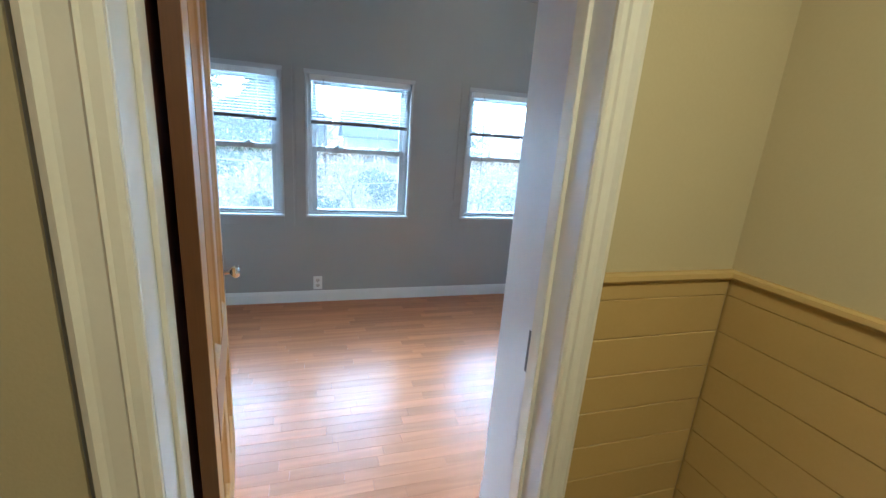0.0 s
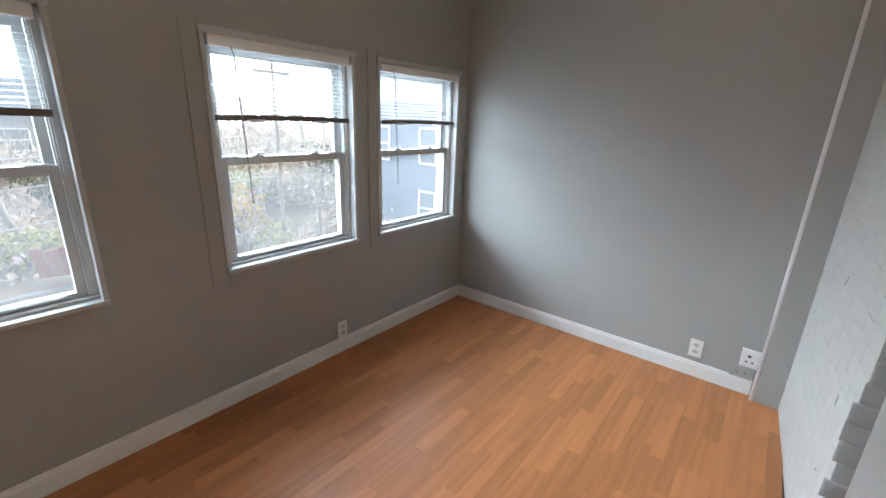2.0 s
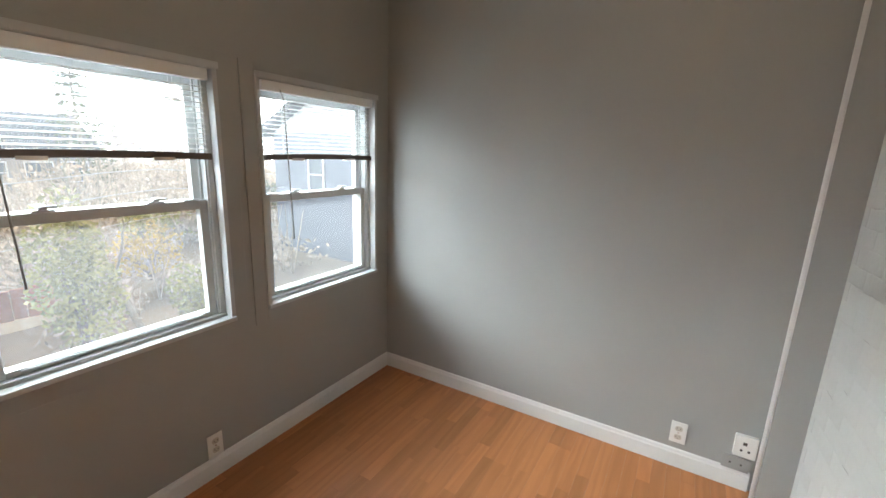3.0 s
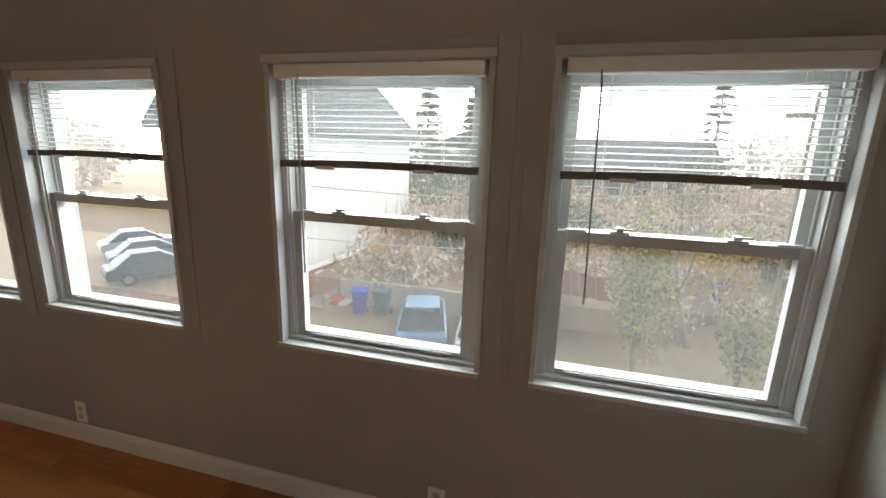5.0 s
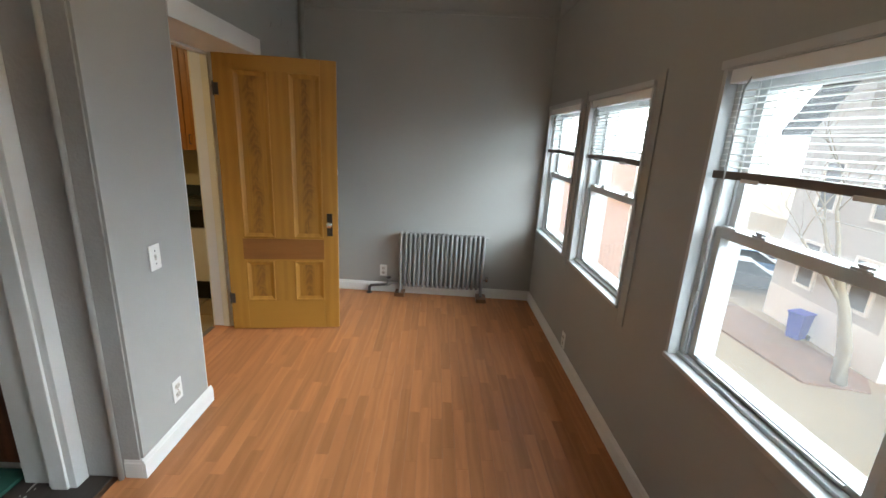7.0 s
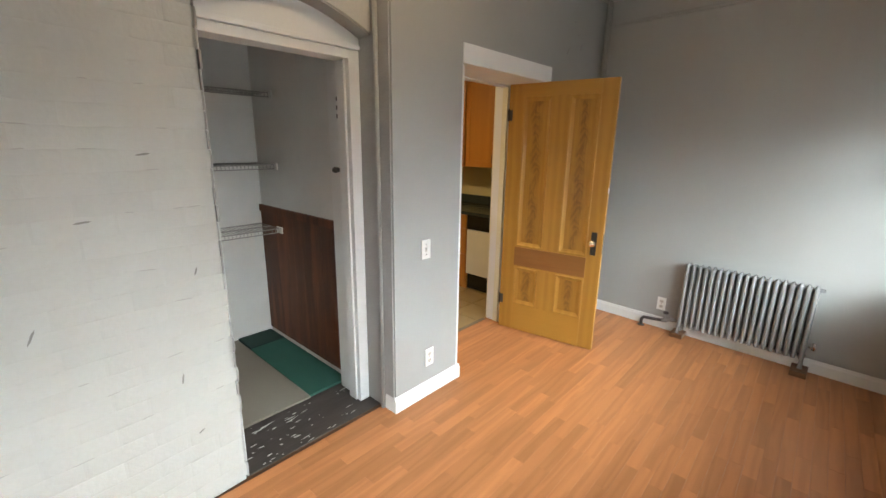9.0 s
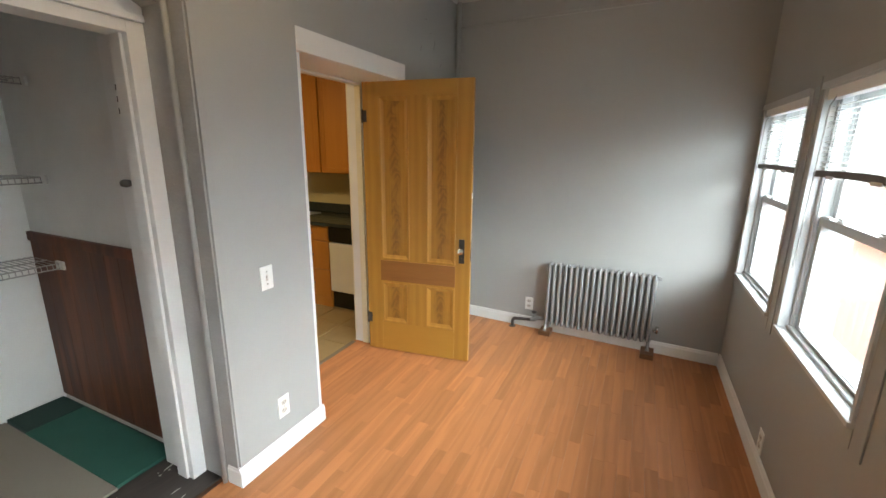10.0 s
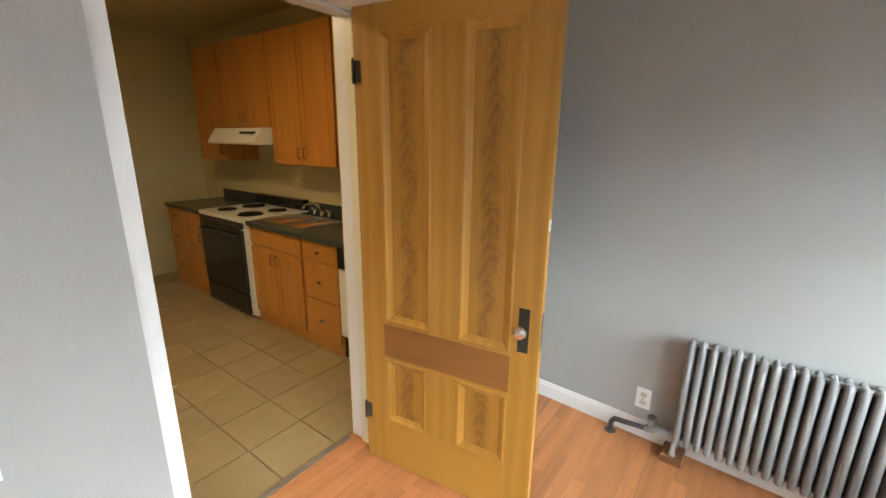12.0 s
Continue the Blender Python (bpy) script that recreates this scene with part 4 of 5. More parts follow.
for z, wire in ((.93, True), (1.405, False), (1.90, False)):
    sh = thing("closet_shelf", pose(0, 0, z), "white ventilated wire shelf across the closet back", "shelf", "closet shelves")
    bm = bmesh.new()
    for y in (CB + .02, CB + .17, CB + .32, CB + .325):
        zz = -.028 if y == CB + .325 else 0
        tube(bm, [(CX0 + .018, y, zz), (3.34, y, zz)], .004, 6)
    part("rail", bm, SHELFWIRE, sh)
    bm = bmesh.new()
    x = CX0 + .03
    while x < 3.33:
        tube(bm, [(x, CB + .01, .004), (x, CB + .325, .004), (x, CB + .327, -.028)], .0022, 4)
        x += .026
    tagged(part("wire_field", bm, SHELFWIRE, sh), kind="stuff")
    part("bracket", boxes((CX0 + .014, CX0 + .026, CB + .28, CB + .36, -.035, .012)), CLOSETWHITE, sh, bevel=.002)
cp = tagged(part("closet_carpet", boxes((2.64, 3.34, CB + .02, -2.762, -.012, .004)), CARPET, None, bevel=.003), "loose beige carpet offcut laid upside down", "carpet")
cp = tagged(part("green_mat", boxes((CX0 + .02, 2.638, CB + .25, -2.775, -.012, .006)), GREENMAT, None, bevel=.003), "strip of green felt along the panelling", "mat")
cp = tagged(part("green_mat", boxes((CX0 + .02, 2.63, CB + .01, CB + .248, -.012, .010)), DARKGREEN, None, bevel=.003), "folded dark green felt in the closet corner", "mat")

random.seed(21)
for k in range(60):
    x, y, r = random.uniform(2.40, 3.17), random.uniform(-2.74, -2.41), random.choice((.002, .003, .003, .004, .006))
    stretch_ = random.choice((1.2, 2.0, 4.0, 7.0))
    bm = bmesh.new()
    ring = [bm.verts.new((r * random.uniform(.7, 1.4) * math.cos(a) * stretch_, r * random.uniform(.6, 1.1) * math.sin(a), 0)) for a in [2 * math.pi * j / 9 for j in range(9)]]
    top = [bm.verts.new((v.co.x * .8, v.co.y * .8, .0012)) for v in ring]
    for j in range(9):
        bm.faces.new((ring[j], ring[(j + 1) % 9], top[(j + 1) % 9], top[j]))
    bm.faces.new(top)
    part("paint_spot", bm, SPECK, thr).matrix_basis = pose(x, y, -.006, 0, 0, random.uniform(-14, 14))

# ---- kitchen ----
KX0, KX1, KY1 = -.25, 2.243, -6.5
for nm, q in (("wall_kitchen_cabinets", (KX0 - .1, KX0, KY1 - .1, -2.71, -.3, H)), ("wall_kitchen_end", (KX0, KX1 + .02, KY1 - .1, KY1, -.3, H)), ("wall_kitchen_tiled", (KX1, KX1 + .02, KY1, -2.71, -.3, H))):
    structure(done(nm, boxes(q), KWALL), "yellowish painted kitchen wall", "wall")
bm = boxes((KX0, KX1, KY1, -2.71, 2.60, H))
structure(done("ceiling_kitchen", bm, KWALL), "dim yellowish kitchen ceiling", "ceiling")
bm = boxes((KX0, KX1, KY1, -2.735, -.3, -.010))
kfloor = structure(done("floor_kitchen", bm, KGROUT), "sand-coloured square tile kitchen floor", "floor")
kl = thing("ceiling_lamp", pose(1.5, -3.8, 2.44), "round flush kitchen ceiling lamp, switched on", "lamp")
bm = bmesh.new()
tube(bm, [(0, 0, .16), (0, 0, .02), (0, 0, .0)], [.17, .17, .16], 24)
part("housing", bm, STOVE, kl)


def raised(parent, x, y0, y1, z0, z1, pull=None):
    bmd = boxes((x - .018, x, y0, y1, z0, z1))
    d = part("door", bmd, MAPLE, parent, bevel=.002)
    g = .05
    part("raised_panel", boxes((x, x + .004, y0 + g + .02, y1 - g - .02, z0 + g + .02, z1 - g - .02)), MAPLE, d, bevel=.0018)
    part("rim", boxes((x, x + .006, y0, y1, z0, z0 + g), (x, x + .006, y0, y1, z1 - g, z1), (x, x + .006, y0, y0 + g, z0 + g, z1 - g), (x, x + .006, y1 - g, y1, z0 + g, z1 - g)), MAPLE, d, bevel=.001)
    if z0 > 1 and z1 - z0 > .6:
        bmd = bmesh.new()
        curve = [(y0 + g + (y1 - y0 - 2 * g) * k / 12, z1 - g - .075 + .068 * math.sin(math.pi * k / 12) ** 1.6) for k in range(13)]
        profile(bmd, [(y1 - g, z1 - g), (y0 + g, z1 - g)] + curve, x, x + .006, lambda p, q, s: (s, p, q))
        part("arched_rail", bmd, MAPLE, d)
    if pull:
        py, pz = pull
        bmd = bmesh.new()
        tube(bmd, [(x + .006, py, pz - .04), (x + .028, py, pz - .036), (x + .028, py, pz + .036), (x + .006, py, pz + .04)], .005, 6)
        part("handle", bmd, IRON, d, "dark bar pull")
    return d


def cabinet(label, y0, y1, z0, z1, x, fronts):
    c = thing("cabinet", pose(0, 0, 0), label, "cabinet", "kitchen cabinets")
    part("body", boxes((KX0 + .002, x - .019, y0 + .001, y1 - .001, z0, z1)), MAPLE, c)
    for f in fronts:
        f(c)
    return c


def drawer(parent, x, y0, y1, z0, z1):
    d = part("drawer_front", boxes((x - .018, x, y0, y1, z0, z1)), MAPLE, parent, bevel=.003)
    bmd = bmesh.new()
    yc, zc = (y0 + y1) / 2, (z0 + z1) / 2
    tube(bmd, [(x, yc, zc), (x + .012, yc, zc), (x + .022, yc, zc), (x + .027, yc, zc)], [.006, .006, .014, .008], 8)
    part("knob", bmd, IRON, d, "small dark knob")


BX = .36
cabinet("maple base cabinet with three drawers", -3.78, -3.375, .0, .84, BX, [lambda c: [drawer(c, BX, -3.77, -3.385, a, b) for a, b in ((.69, .83), (.40, .68), (.10, .39))]])
cabinet("maple sink base cabinet with two doors", -4.48, -3.782, .0, .84, BX, [lambda c: raised(c, BX, -4.47, -4.135, .10, .675, (-4.165, .60)), lambda c: raised(c, BX, -4.125, -3.79, .10, .675, (-4.095, .60)),
        lambda c: part("false_front", boxes((BX - .018, BX, -4.47, -3.79, .69, .83)), MAPLE, c, bevel=.003)])
cabinet("maple end base cabinet beyond the stove", -6.05, -5.30, .0, .84, BX, [lambda c: [drawer(c, BX, -6.04, -5.68, a, b) for a, b in ((.69, .83), (.40, .68), (.10, .39))], lambda c: raised(c, BX, -5.67, -5.31, .10, .83, (-5.36, .6))])
UX = .08
cabinet("tall maple wall cabinet with two arched doors", -4.47, -3.66, 1.325, 2.34, UX, [lambda c: raised(c, UX, -4.46, -4.07, 1.33, 2.335, (-4.10, 1.42)), lambda c: raised(c, UX, -4.06, -3.67, 1.33, 2.335, (-4.03, 1.42))])
cabinet("tall maple wall cabinet beside the door", -3.655, -2.80, 1.325, 2.34, UX, [lambda c: raised(c, UX, -3.645, -3.235, 1.33, 2.335, (-3.27, 1.42)), lambda c: raised(c, UX, -3.225, -2.81, 1.33, 2.335, (-3.19, 1.42))])
cabinet("short maple wall cabinet over the range hood", -5.25, -4.475, 1.62, 2.34, UX, [lambda c: raised(c, UX, -5.24, -4.87, 1.625, 2.335, (-4.90, 1.71)), lambda c: raised(c, UX, -4.86, -4.485, 1.625, 2.335, (-4.83, 1.71))])
cabinet("maple wall cabinet at the kitchen's end", -5.75, -5.255, 1.325, 2.34, UX, [lambda c: raised(c, UX, -5.74, -5.265, 1.33, 2.335, (-5.30, 1.42))])
ct = thing("worktop", pose(0, 0, 0), "dark green laminate worktop with backsplash", "worktop")
part("slab", boxes((KX0 + .002, .385, -3.86, -2.74, .841, .875), (KX0 + .002, -.10, -4.45, -3.86, .841, .875), (.29, .385, -4.45, -3.86, .841, .875), (KX0 + .002, .385, -4.485, -4.45, .841, .875)), COUNTER, ct, bevel=.003)
part("slab", boxes((KX0 + .002, .385, -6.05, -5.295, .841, .875)), COUNTER, ct, bevel=.003)
part("backsplash", boxes((KX0 + .002, KX0 + .02, -6.05, -2.74, .876, .97)), COUNTER, ct, bevel=.002)
sk = thing("kitchen_sink", pose(0, 0, 0), "stainless steel double kitchen sink", "sink")
part("rim", boxes((-.10, .29, -4.45, -4.43, .866, .880), (-.10, .29, -3.88, -3.86, .866, .880), (-.10, -.06, -4.43, -3.88, .866, .880), (.27, .29, -4.43, -3.88, .866, .880), (-.06, .27, -4.165, -4.145, .866, .880)), STEEL, sk, bevel=.002)
for a, b in ((-4.43, -4.165), (-4.145, -3.88)):
    part("basin", boxes((-.06, -.055, a, b, .72, .868), (.265, .27, a, b, .72, .868), (-.055, .265, a, a + .005, .72, .868), (-.055, .265, b - .005, b, .72, .868), (-.055, .265, a + .005, b - .005, .72, .725)), STEEL, sk)
fc = thing("kitchen_tap", pose(-.13, -4.155, .876), "chrome swivel kitchen tap", "tap")
bm = bmesh.new()
tube(bm, [(0, 0, 0), (0, 0, .05)], [.024, .016], 10)
tube(bm, [(0, 0, .04), (.03, 0, .10), (.10, .01, .135), (.18, .015, .125), (.20, .016, .10)], .011, 8)
part("spout", bm, CHROME, fc, smooth=True)
for y in (-.10, .10):
    bm = bmesh.new()
    tube(bm, [(0, y, 0), (0, y, .04), (0, y, .06)], [.020, .013, .018], 8)
    tube(bm, [(0, y, .055), (.045, y + .02, .075)], .007, 6)
    part("handle", bm, CHROME, fc, smooth=True)
st = thing("stove", pose(0, 0, 0), "cream electric range with a black oven front", "stove")
part("body", boxes((-.23, .36, -5.285, -4.495, .02, .85)), STOVE, st, bevel=.004)
part("cooktop", boxes((-.24, .39, -5.29, -4.49, .851, .885)), STOVE, st, bevel=.006)
part("oven_door", boxes((.361, .395, -5.275, -4.565, .22, .78)), BLACK, st, bevel=.005)
part("drawer", boxes((.361, .39, -5.275, -4.565, .03, .21)), BLACK, st, bevel=.005)
part("control_strip", boxes((.361, .392, -5.275, -4.565, .79, .85)), BLACK, st)
part("backguard", boxes((-.245, -.18, -5.285, -4.495, .886, .985)), BLACK, st, bevel=.004)
bm = bmesh.new()
tube(bm, [(.395, -5.22, .73), (.425, -5.22, .735), (.425, -4.57, .735), (.395, -4.57, .73)], .009, 8)
part("oven_handle", bm, BLACK, st)
for x, y, r in ((.22, -5.09, .075), (.22, -4.69, .095), (-.04, -5.09, .095), (-.04, -4.69, .075)):
    bm = bmesh.new()
    for q in range(4):
        rr = r * (1 - .22 * q)
        tube(bm, [(x + rr * math.cos(a), y + rr * math.sin(a), .892) for a in [2 * math.pi * j / 18 for j in range(19)]], .006, 5)
    tube(bm, [(x, y, .8855), (x, y, .888)], r * 1.15, 20)
    part("burner", bm, BLACK, st, "black coil burner")
hd = thing("range_hood", pose(0, 0, 0), "cream under-cabinet range hood", "range hood")
bm = bmesh.new()
profile(bm, [(KX0 + .002, 1.48), (.24, 1.48), (.25, 1.50), (.17, 1.615), (KX0 + .002, 1.615)], -5.24, -4.48, lambda p, q, s: (p, s, q))
part("canopy", bm, STOVE, hd, bevel=.004)
part("switch_strip", boxes((.19, .225, -4.72, -4.52, 1.565, 1.585)), BLACK, hd)
dw = thing("dishwasher", pose(0, 0, 0), "cream dishwasher with black control panel and kickplate", "dishwasher")
part("body", boxes((KX0 + .01, .335, -3.37, -2.805, .01, .838)), BLACK, dw)
part("door", boxes((.336, .37, -3.365, -2.81, .19, .68)), STOVE, dw, bevel=.004)
part("control_panel", boxes((.336, .375, -3.365, -2.81, .69, .835)), BLACK, dw, bevel=.004)
part("kickplate", boxes((.30, .33, -3.365, -2.81, .02, .18)), BLACK, dw)
bm = boxes((KX1 - .012, KX1 - .0005, -6.4, -2.711, 0, 1.13), (1.806, KX1 - .012, -2.722, -2.7105, 0, 1.13))
wains = structure(done("trim_wainscot", bm, GROUT), "glossy yellow tile wainscot in the kitchen", "tile wainscot")
bm = bmesh.new()
prof = [(0, 1.13), (.022, 1.13), (.027, 1.137), (.024, 1.149), (.012, 1.153), (0, 1.153)]
profile(bm, prof, -6.4, -2.735, lambda p, q, s: (KX1 - p, s, q))
profile(bm, prof, 1.806, KX1 - .0, lambda p, q, s: (s, -2.711 - p, q))
structure(done("trim_cap", bm, WTILE), "rounded yellow cap tiles", "trim")

# ---- outdoors ----
G0 = -5.0


def land(x, y):
    """Height of the ground: a flat yard, then a wooded bank behind the retaining wall."""
    z = G0
    if y > 14.8 and (x > -11 or y > 24):
        z += 0.95 + 2.0 * (1 - math.exp(-(y - 14.8) / 16.0))
    if x > 6 and y > 5:
        z += min(1.7, 0.25 * (x - 6)) * min(1, (y - 5) / 3) * (1 if y < 14.8 else 0.3)
    return z


bm = bmesh.new()
xs = [-900, -300, -90, -40] + [-26 + 2 * i for i in range(27)] + [40, 90, 300, 900]
ys = [-900, -300, -60, -20, -8, -2] + [1 + 1.7 * i for i in range(8)] + [14.78, 14.82] + [16 + 3 * i for i in range(14)] + [70, 120, 300, 900]
grid = [[bm.verts.new((x, y, land(x, y))) for y in ys] for x in xs]
for i in range(len(xs) - 1):
    for j in range(len(ys) - 1):
        bm.faces.new((grid[i][j], grid[i + 1][j], grid[i + 1][j + 1], grid[i][j + 1]))
structure(done("ground", bm, EARTH), "bare ground with leaf litter", "ground")
bm = bmesh.new()
prism(bm, [(-19, 1.2), (5.0, 1.2), (4.8, 14.4), (-6.2, 14.4), (-6.7, 10.0), (-19, 9.5)], G0 - .05, G0 + .03)
structure(done("pavement", bm, DRIVE), "pale sandy concrete driveway", "driveway")
bm = bmesh.new()
prism(bm, [(-19, 9.7), (-6.9, 10.2), (-6.4, 11.8), (-7.2, 12.5), (-19, 12.5)], G0 - .05, G0 + .07)
structure(done("ground_bed", bm, LITTER), "planting bed covered in red-brown leaves", "ground")
rw = thing("retaining_wall", pose(0, 14.7, G0), "weathered grey concrete retaining wall behind the yard", "retaining wall", kind="structure")
for i in range(6):
    part("panel", boxes((-5.4 + 1.6 * i, -3.83 + 1.6 * i, 0, .22, -.1, 1.0 + .02 * (i % 3))), CONCRETE, rw, bevel=.02)


def far_window(parent, m, w, h, nm="window", frame_mat=None, pane_mat=None):
    f = part(nm, boxes((-w / 2 - .08, -w / 2, -.06, .02, -.08, h + .08), (w / 2, w / 2 + .08, -.06, .02, -.08, h + .08),
                       (-w / 2, w / 2, -.06, .02, h, h + .08), (-w / 2, w / 2, -.08, .02, -.08, 0), (-w / 2, w / 2, -.03, .02, h / 2 - .03, h / 2 + .03)), frame_mat or TRIM, parent)
    f.matrix_basis = m
    part("pane", boxes((-w / 2, w / 2, -.012, .02, 0, h)), pane_mat or PANE, f)
    return f


def clapboards(bmc, x0, x1, z0, z1, step, put):
    z = z0
    while z < z1 - .01:
        t = min(z + step, z1)
        profile(bmc, [(0, z), (.028, z), (.006, t), (0, t)], x0, x1, put)
        z = t


# white house over a low red brick basement, its gable end to the yard
wh = thing("white_house", pose(-7.1, 12.7, G0, 0, 0, -7) @ Matrix.Diagonal((1.25, 1.25, 1.22, 1)), "white two-storey house over a low red brick basement", "house")
WB = 1.12
part("upper_wall", boxes((-4.4, 0, 0, 9.4, WB, 6.1)), SIDING, wh)
bm = bmesh.new()
clapboards(bm, 0.0, 9.4, WB, 6.1, .13, lambda p, q, s: (p, s, q))
tagged(part("side_clapboards", bm, SIDING, wh), kind="stuff")
bm = bmesh.new()
clapboards(bm, -4.4, 0.0, WB, 6.1, .13, lambda p, q, s: (s, -p, q))
tagged(part("front_clapboards", bm, SIDING, wh), kind="stuff")
part("brick_base", boxes((-4.3, -.05, .05, 9.35, 0, WB)), REDBRICK, wh)
part("front_base", boxes((-4.4, -.3, -.03, .05, 0, WB)), TRIM, wh)
part("corner_board", boxes((-.3, .03, -.04, .3, 0, 6.1)), TRIM, wh)
part("band", boxes((-.02, .08, 0, 9.4, WB - .06, WB + .10)), TRIM, wh)
bm = bmesh.new()
profile(bm, [(-4.95, 5.95), (-2.2, 8.6), (.55, 5.95), (.55, 6.15), (-2.2, 8.85), (-4.95, 6.15)], -.55, 9.8, lambda p, q, s: (p, s, q))
part("roof", bm, SLATE, wh, "dark grey shingled gable roof")
bm = bmesh.new()
profile(bm, [(-4.4, 6.1), (0, 6.1), (-2.2, 8.35)], -.01, .1, lambda p, q, s: (p, s, q))
part("gable", bm, SIDING, wh)
# dark siding colour here paints in the shade below the eaves
part("soffit", boxes((.03, .54, -.5, 9.7, 5.93, 5.97)), DARKHOUSE, wh, "soffit under the eaves, its shade put in as dark colour")
bm = bmesh.new()
for k in range(14):
    box(bm, -.06, -.042, .06, 9.34, .02 + .078 * k, .02 + .078 * k + .062)
tagged(part("courses", bm, REDBRICK, wh), kind="stuff")
for y in (.9, 2.1, 3.3, 4.5, 5.7):
    far_window(wh, pose(-.03, y, .25, 0, 0, 90), .36, .56, pane_mat=PLASTIC)
for x, z in ((-1.1, 1.5), (-3.0, 1.5), (-1.1, 3.9), (-3.0, 3.9)):
    far_window(wh, pose(x, -.04, z), .62, 1.3)
part("attic_vent", boxes((-2.5, -1.9, -.05, .0, 6.7, 7.3)), CONCRETE, wh, "square attic vent")
pc = thing("porch", pose(-7.0, 13.4, G0), "low wooden side porch with rails and red steps", "porch")
part("deck", boxes((.3, 1.42, 0.1, 4.2, 0, .10)), CONCRETE, pc)
for y in (.1, 1.1, 2.1, 3.1, 4.1):
    part("post", boxes((1.42, 1.5, y, y + .08, .0, .62)), CONCRETE, pc)
for z in (.14, .32, .50):
    part("rail", boxes((1.43, 1.47, .1, 4.2, z, z + .09)), CONCRETE, pc)
part("step", boxes((1.5, 1.85, .6, 3.4, 0, .24)), RUST, pc, "faded red step")
part("step", boxes((1.85, 2.2, .6, 3.4, 0, .12)), SIDING, pc)

# brick building, blue-grey house, dark gabled house
bb = thing("brick_building", pose(-10.4, 2.1, G0), "low orange brick building with a pale parapet", "building")
part("wall", boxes((-9, 0, -3.0, 3.7, 0, 6.0)), PINKBRICK, bb)
part("parapet", boxes((-9.1, .08, -3.1, 3.8, 6.0, 6.4)), SIDING, bb)
bm = bmesh.new()
for k in range(75):
    box(bm, -.004, .012, -2.98, 3.68, .03 + .079 * k, .03 + .079 * k + .066)
tagged(part("courses", bm, PINKBRICK, bb), kind="stuff")
sh = thing("blue_grey_house", pose(15.5, 9.5, G0 + .8), "blue-grey sided house with a pale gable", "house")
part("wall", boxes((0, 8, -4, 6, 0, 6.4)), BLUEGREY, sh)
bm = bmesh.new()
clapboards(bm, -4, 6, 0, 6.4, .18, lambda p, q, s: (-p, s, q))
tagged(part("clapboards", bm, BLUEGREY, sh), kind="stuff")
bm = bmesh.new()
profile(bm, [(-4.6, 6.2), (1, 9.2), (6.6, 6.2), (6.6, 6.45), (1, 9.5), (-4.6, 6.45)], -.5, 8.4, lambda p, q, s: (s, p, q))
part("roof", bm, SLATE, sh)
for y, z in ((-2.4, 1.2), (.4, 1.2), (-2.4, 3.9), (.4, 3.9), (3.2, 3.9)):
    far_window(sh, pose(-.03, y, z, 0, 0, -90), .85, 1.4)
bm = bmesh.new()
profile(bm, [(-4, 6.4), (6, 6.4), (1, 9.1)], 0.02, 7.9, lambda p, q, s: (s, p, q))
part("gable", bm, SIDING, sh, "pale gable")
dh = thing("dark_house", pose(-2.6, 37, land(-2.6, 37)), "dark house with a steep pointed gable and pale eaves", "house")
part("wall", boxes((-5, 5, 0, 8, 0, 4.6)), DARKHOUSE, dh)
part("eave_band", boxes((-5.3, 5.3, -.35, .02, 4.3, 4.85)), SIDING, dh)
bm = bmesh.new()
profile(bm, [(-3.0, 4.85), (3.0, 4.85), (0.2, 9.6)], .0, 8, lambda p, q, s: (p, s, q))
part("gable", bm, SLATE, dh)
bm = bmesh.new()
profile(bm, [(-5.5, 4.86), (5.5, 4.86), (5.5, 5.0), (2.4, 6.2), (-2.4, 6.2), (-5.5, 5.0)], .2, 8.4, lambda p, q, s: (p, s, q))
part("roof", bm, SLATE, dh)
for x in (-2.6, 0, 2.6):
    far_window(dh, pose(x, -.03, 2.0), 1.0, 1.5)
gh = thing("bank_house", pose(9, 34, land(9, 34)), "long low pale house on the bank", "house")
part("wall", boxes((-5, 6, 0, 6, 0, 3.4)), CONCRETE, gh)
bm = bmesh.new()
profile(bm, [(-.5, 3.3), (3, 5.4), (6.5, 3.3), (6.5, 3.5), (3, 5.65), (-.5, 3.5)], -5.4, 6.4, lambda p, q, s: (s, p, q))
part("roof", bm, SLATE, gh)
for x in (-3.4, -1.2, 1.0, 3.2, 5.0):
    far_window(gh, pose(x, -.03, 1.3), 1.3, 1.2)


def bin_(x, y, material, label, turn):
    b = thing("wheelie_bin", pose(x, y, G0 + .03, 0, 0, turn), label, "bin", "bins in the yard")
    bmq = bmesh.new()
    rings = []
    for z, s in ((.06, .40), (.95, .52), (1.0, .56)):
        rings.append([bmq.verts.new((a * s / 2, c * s * .6, z)) for a, c in ((-1, -1), (1, -1), (1, 1), (-1, 1))])
    bmq.faces.new(rings[0][::-1])
    for r0, r1 in zip(rings, rings[1:]):
        for k2 in range(4):
            bmq.faces.new((r0[k2], r0[(k2 + 1) % 4], r1[(k2 + 1) % 4], r1[k2]))
    bmq.faces.new(rings[-1])
    part("body", bmq, material, b, bevel=.015)
    part("lid", boxes((-.3, .3, -.36, .36, 1.0, 1.06)), material, b, bevel=.02)
    for x2 in (-.24, .24):
        bmq = bmesh.new()
        tube(bmq, [(x2 - .03, .30, .10), (x2 + .03, .30, .10)], .10, 12)
        part("wheel", bmq, TYRE, b)


bin_(-3.85, 13.5, BLUEBIN, "bright blue wheeled recycling bin by the wall", 10)
bin_(-2.95, 13.7, GREYBIN, "dark grey wheeled bin by the wall", -6)
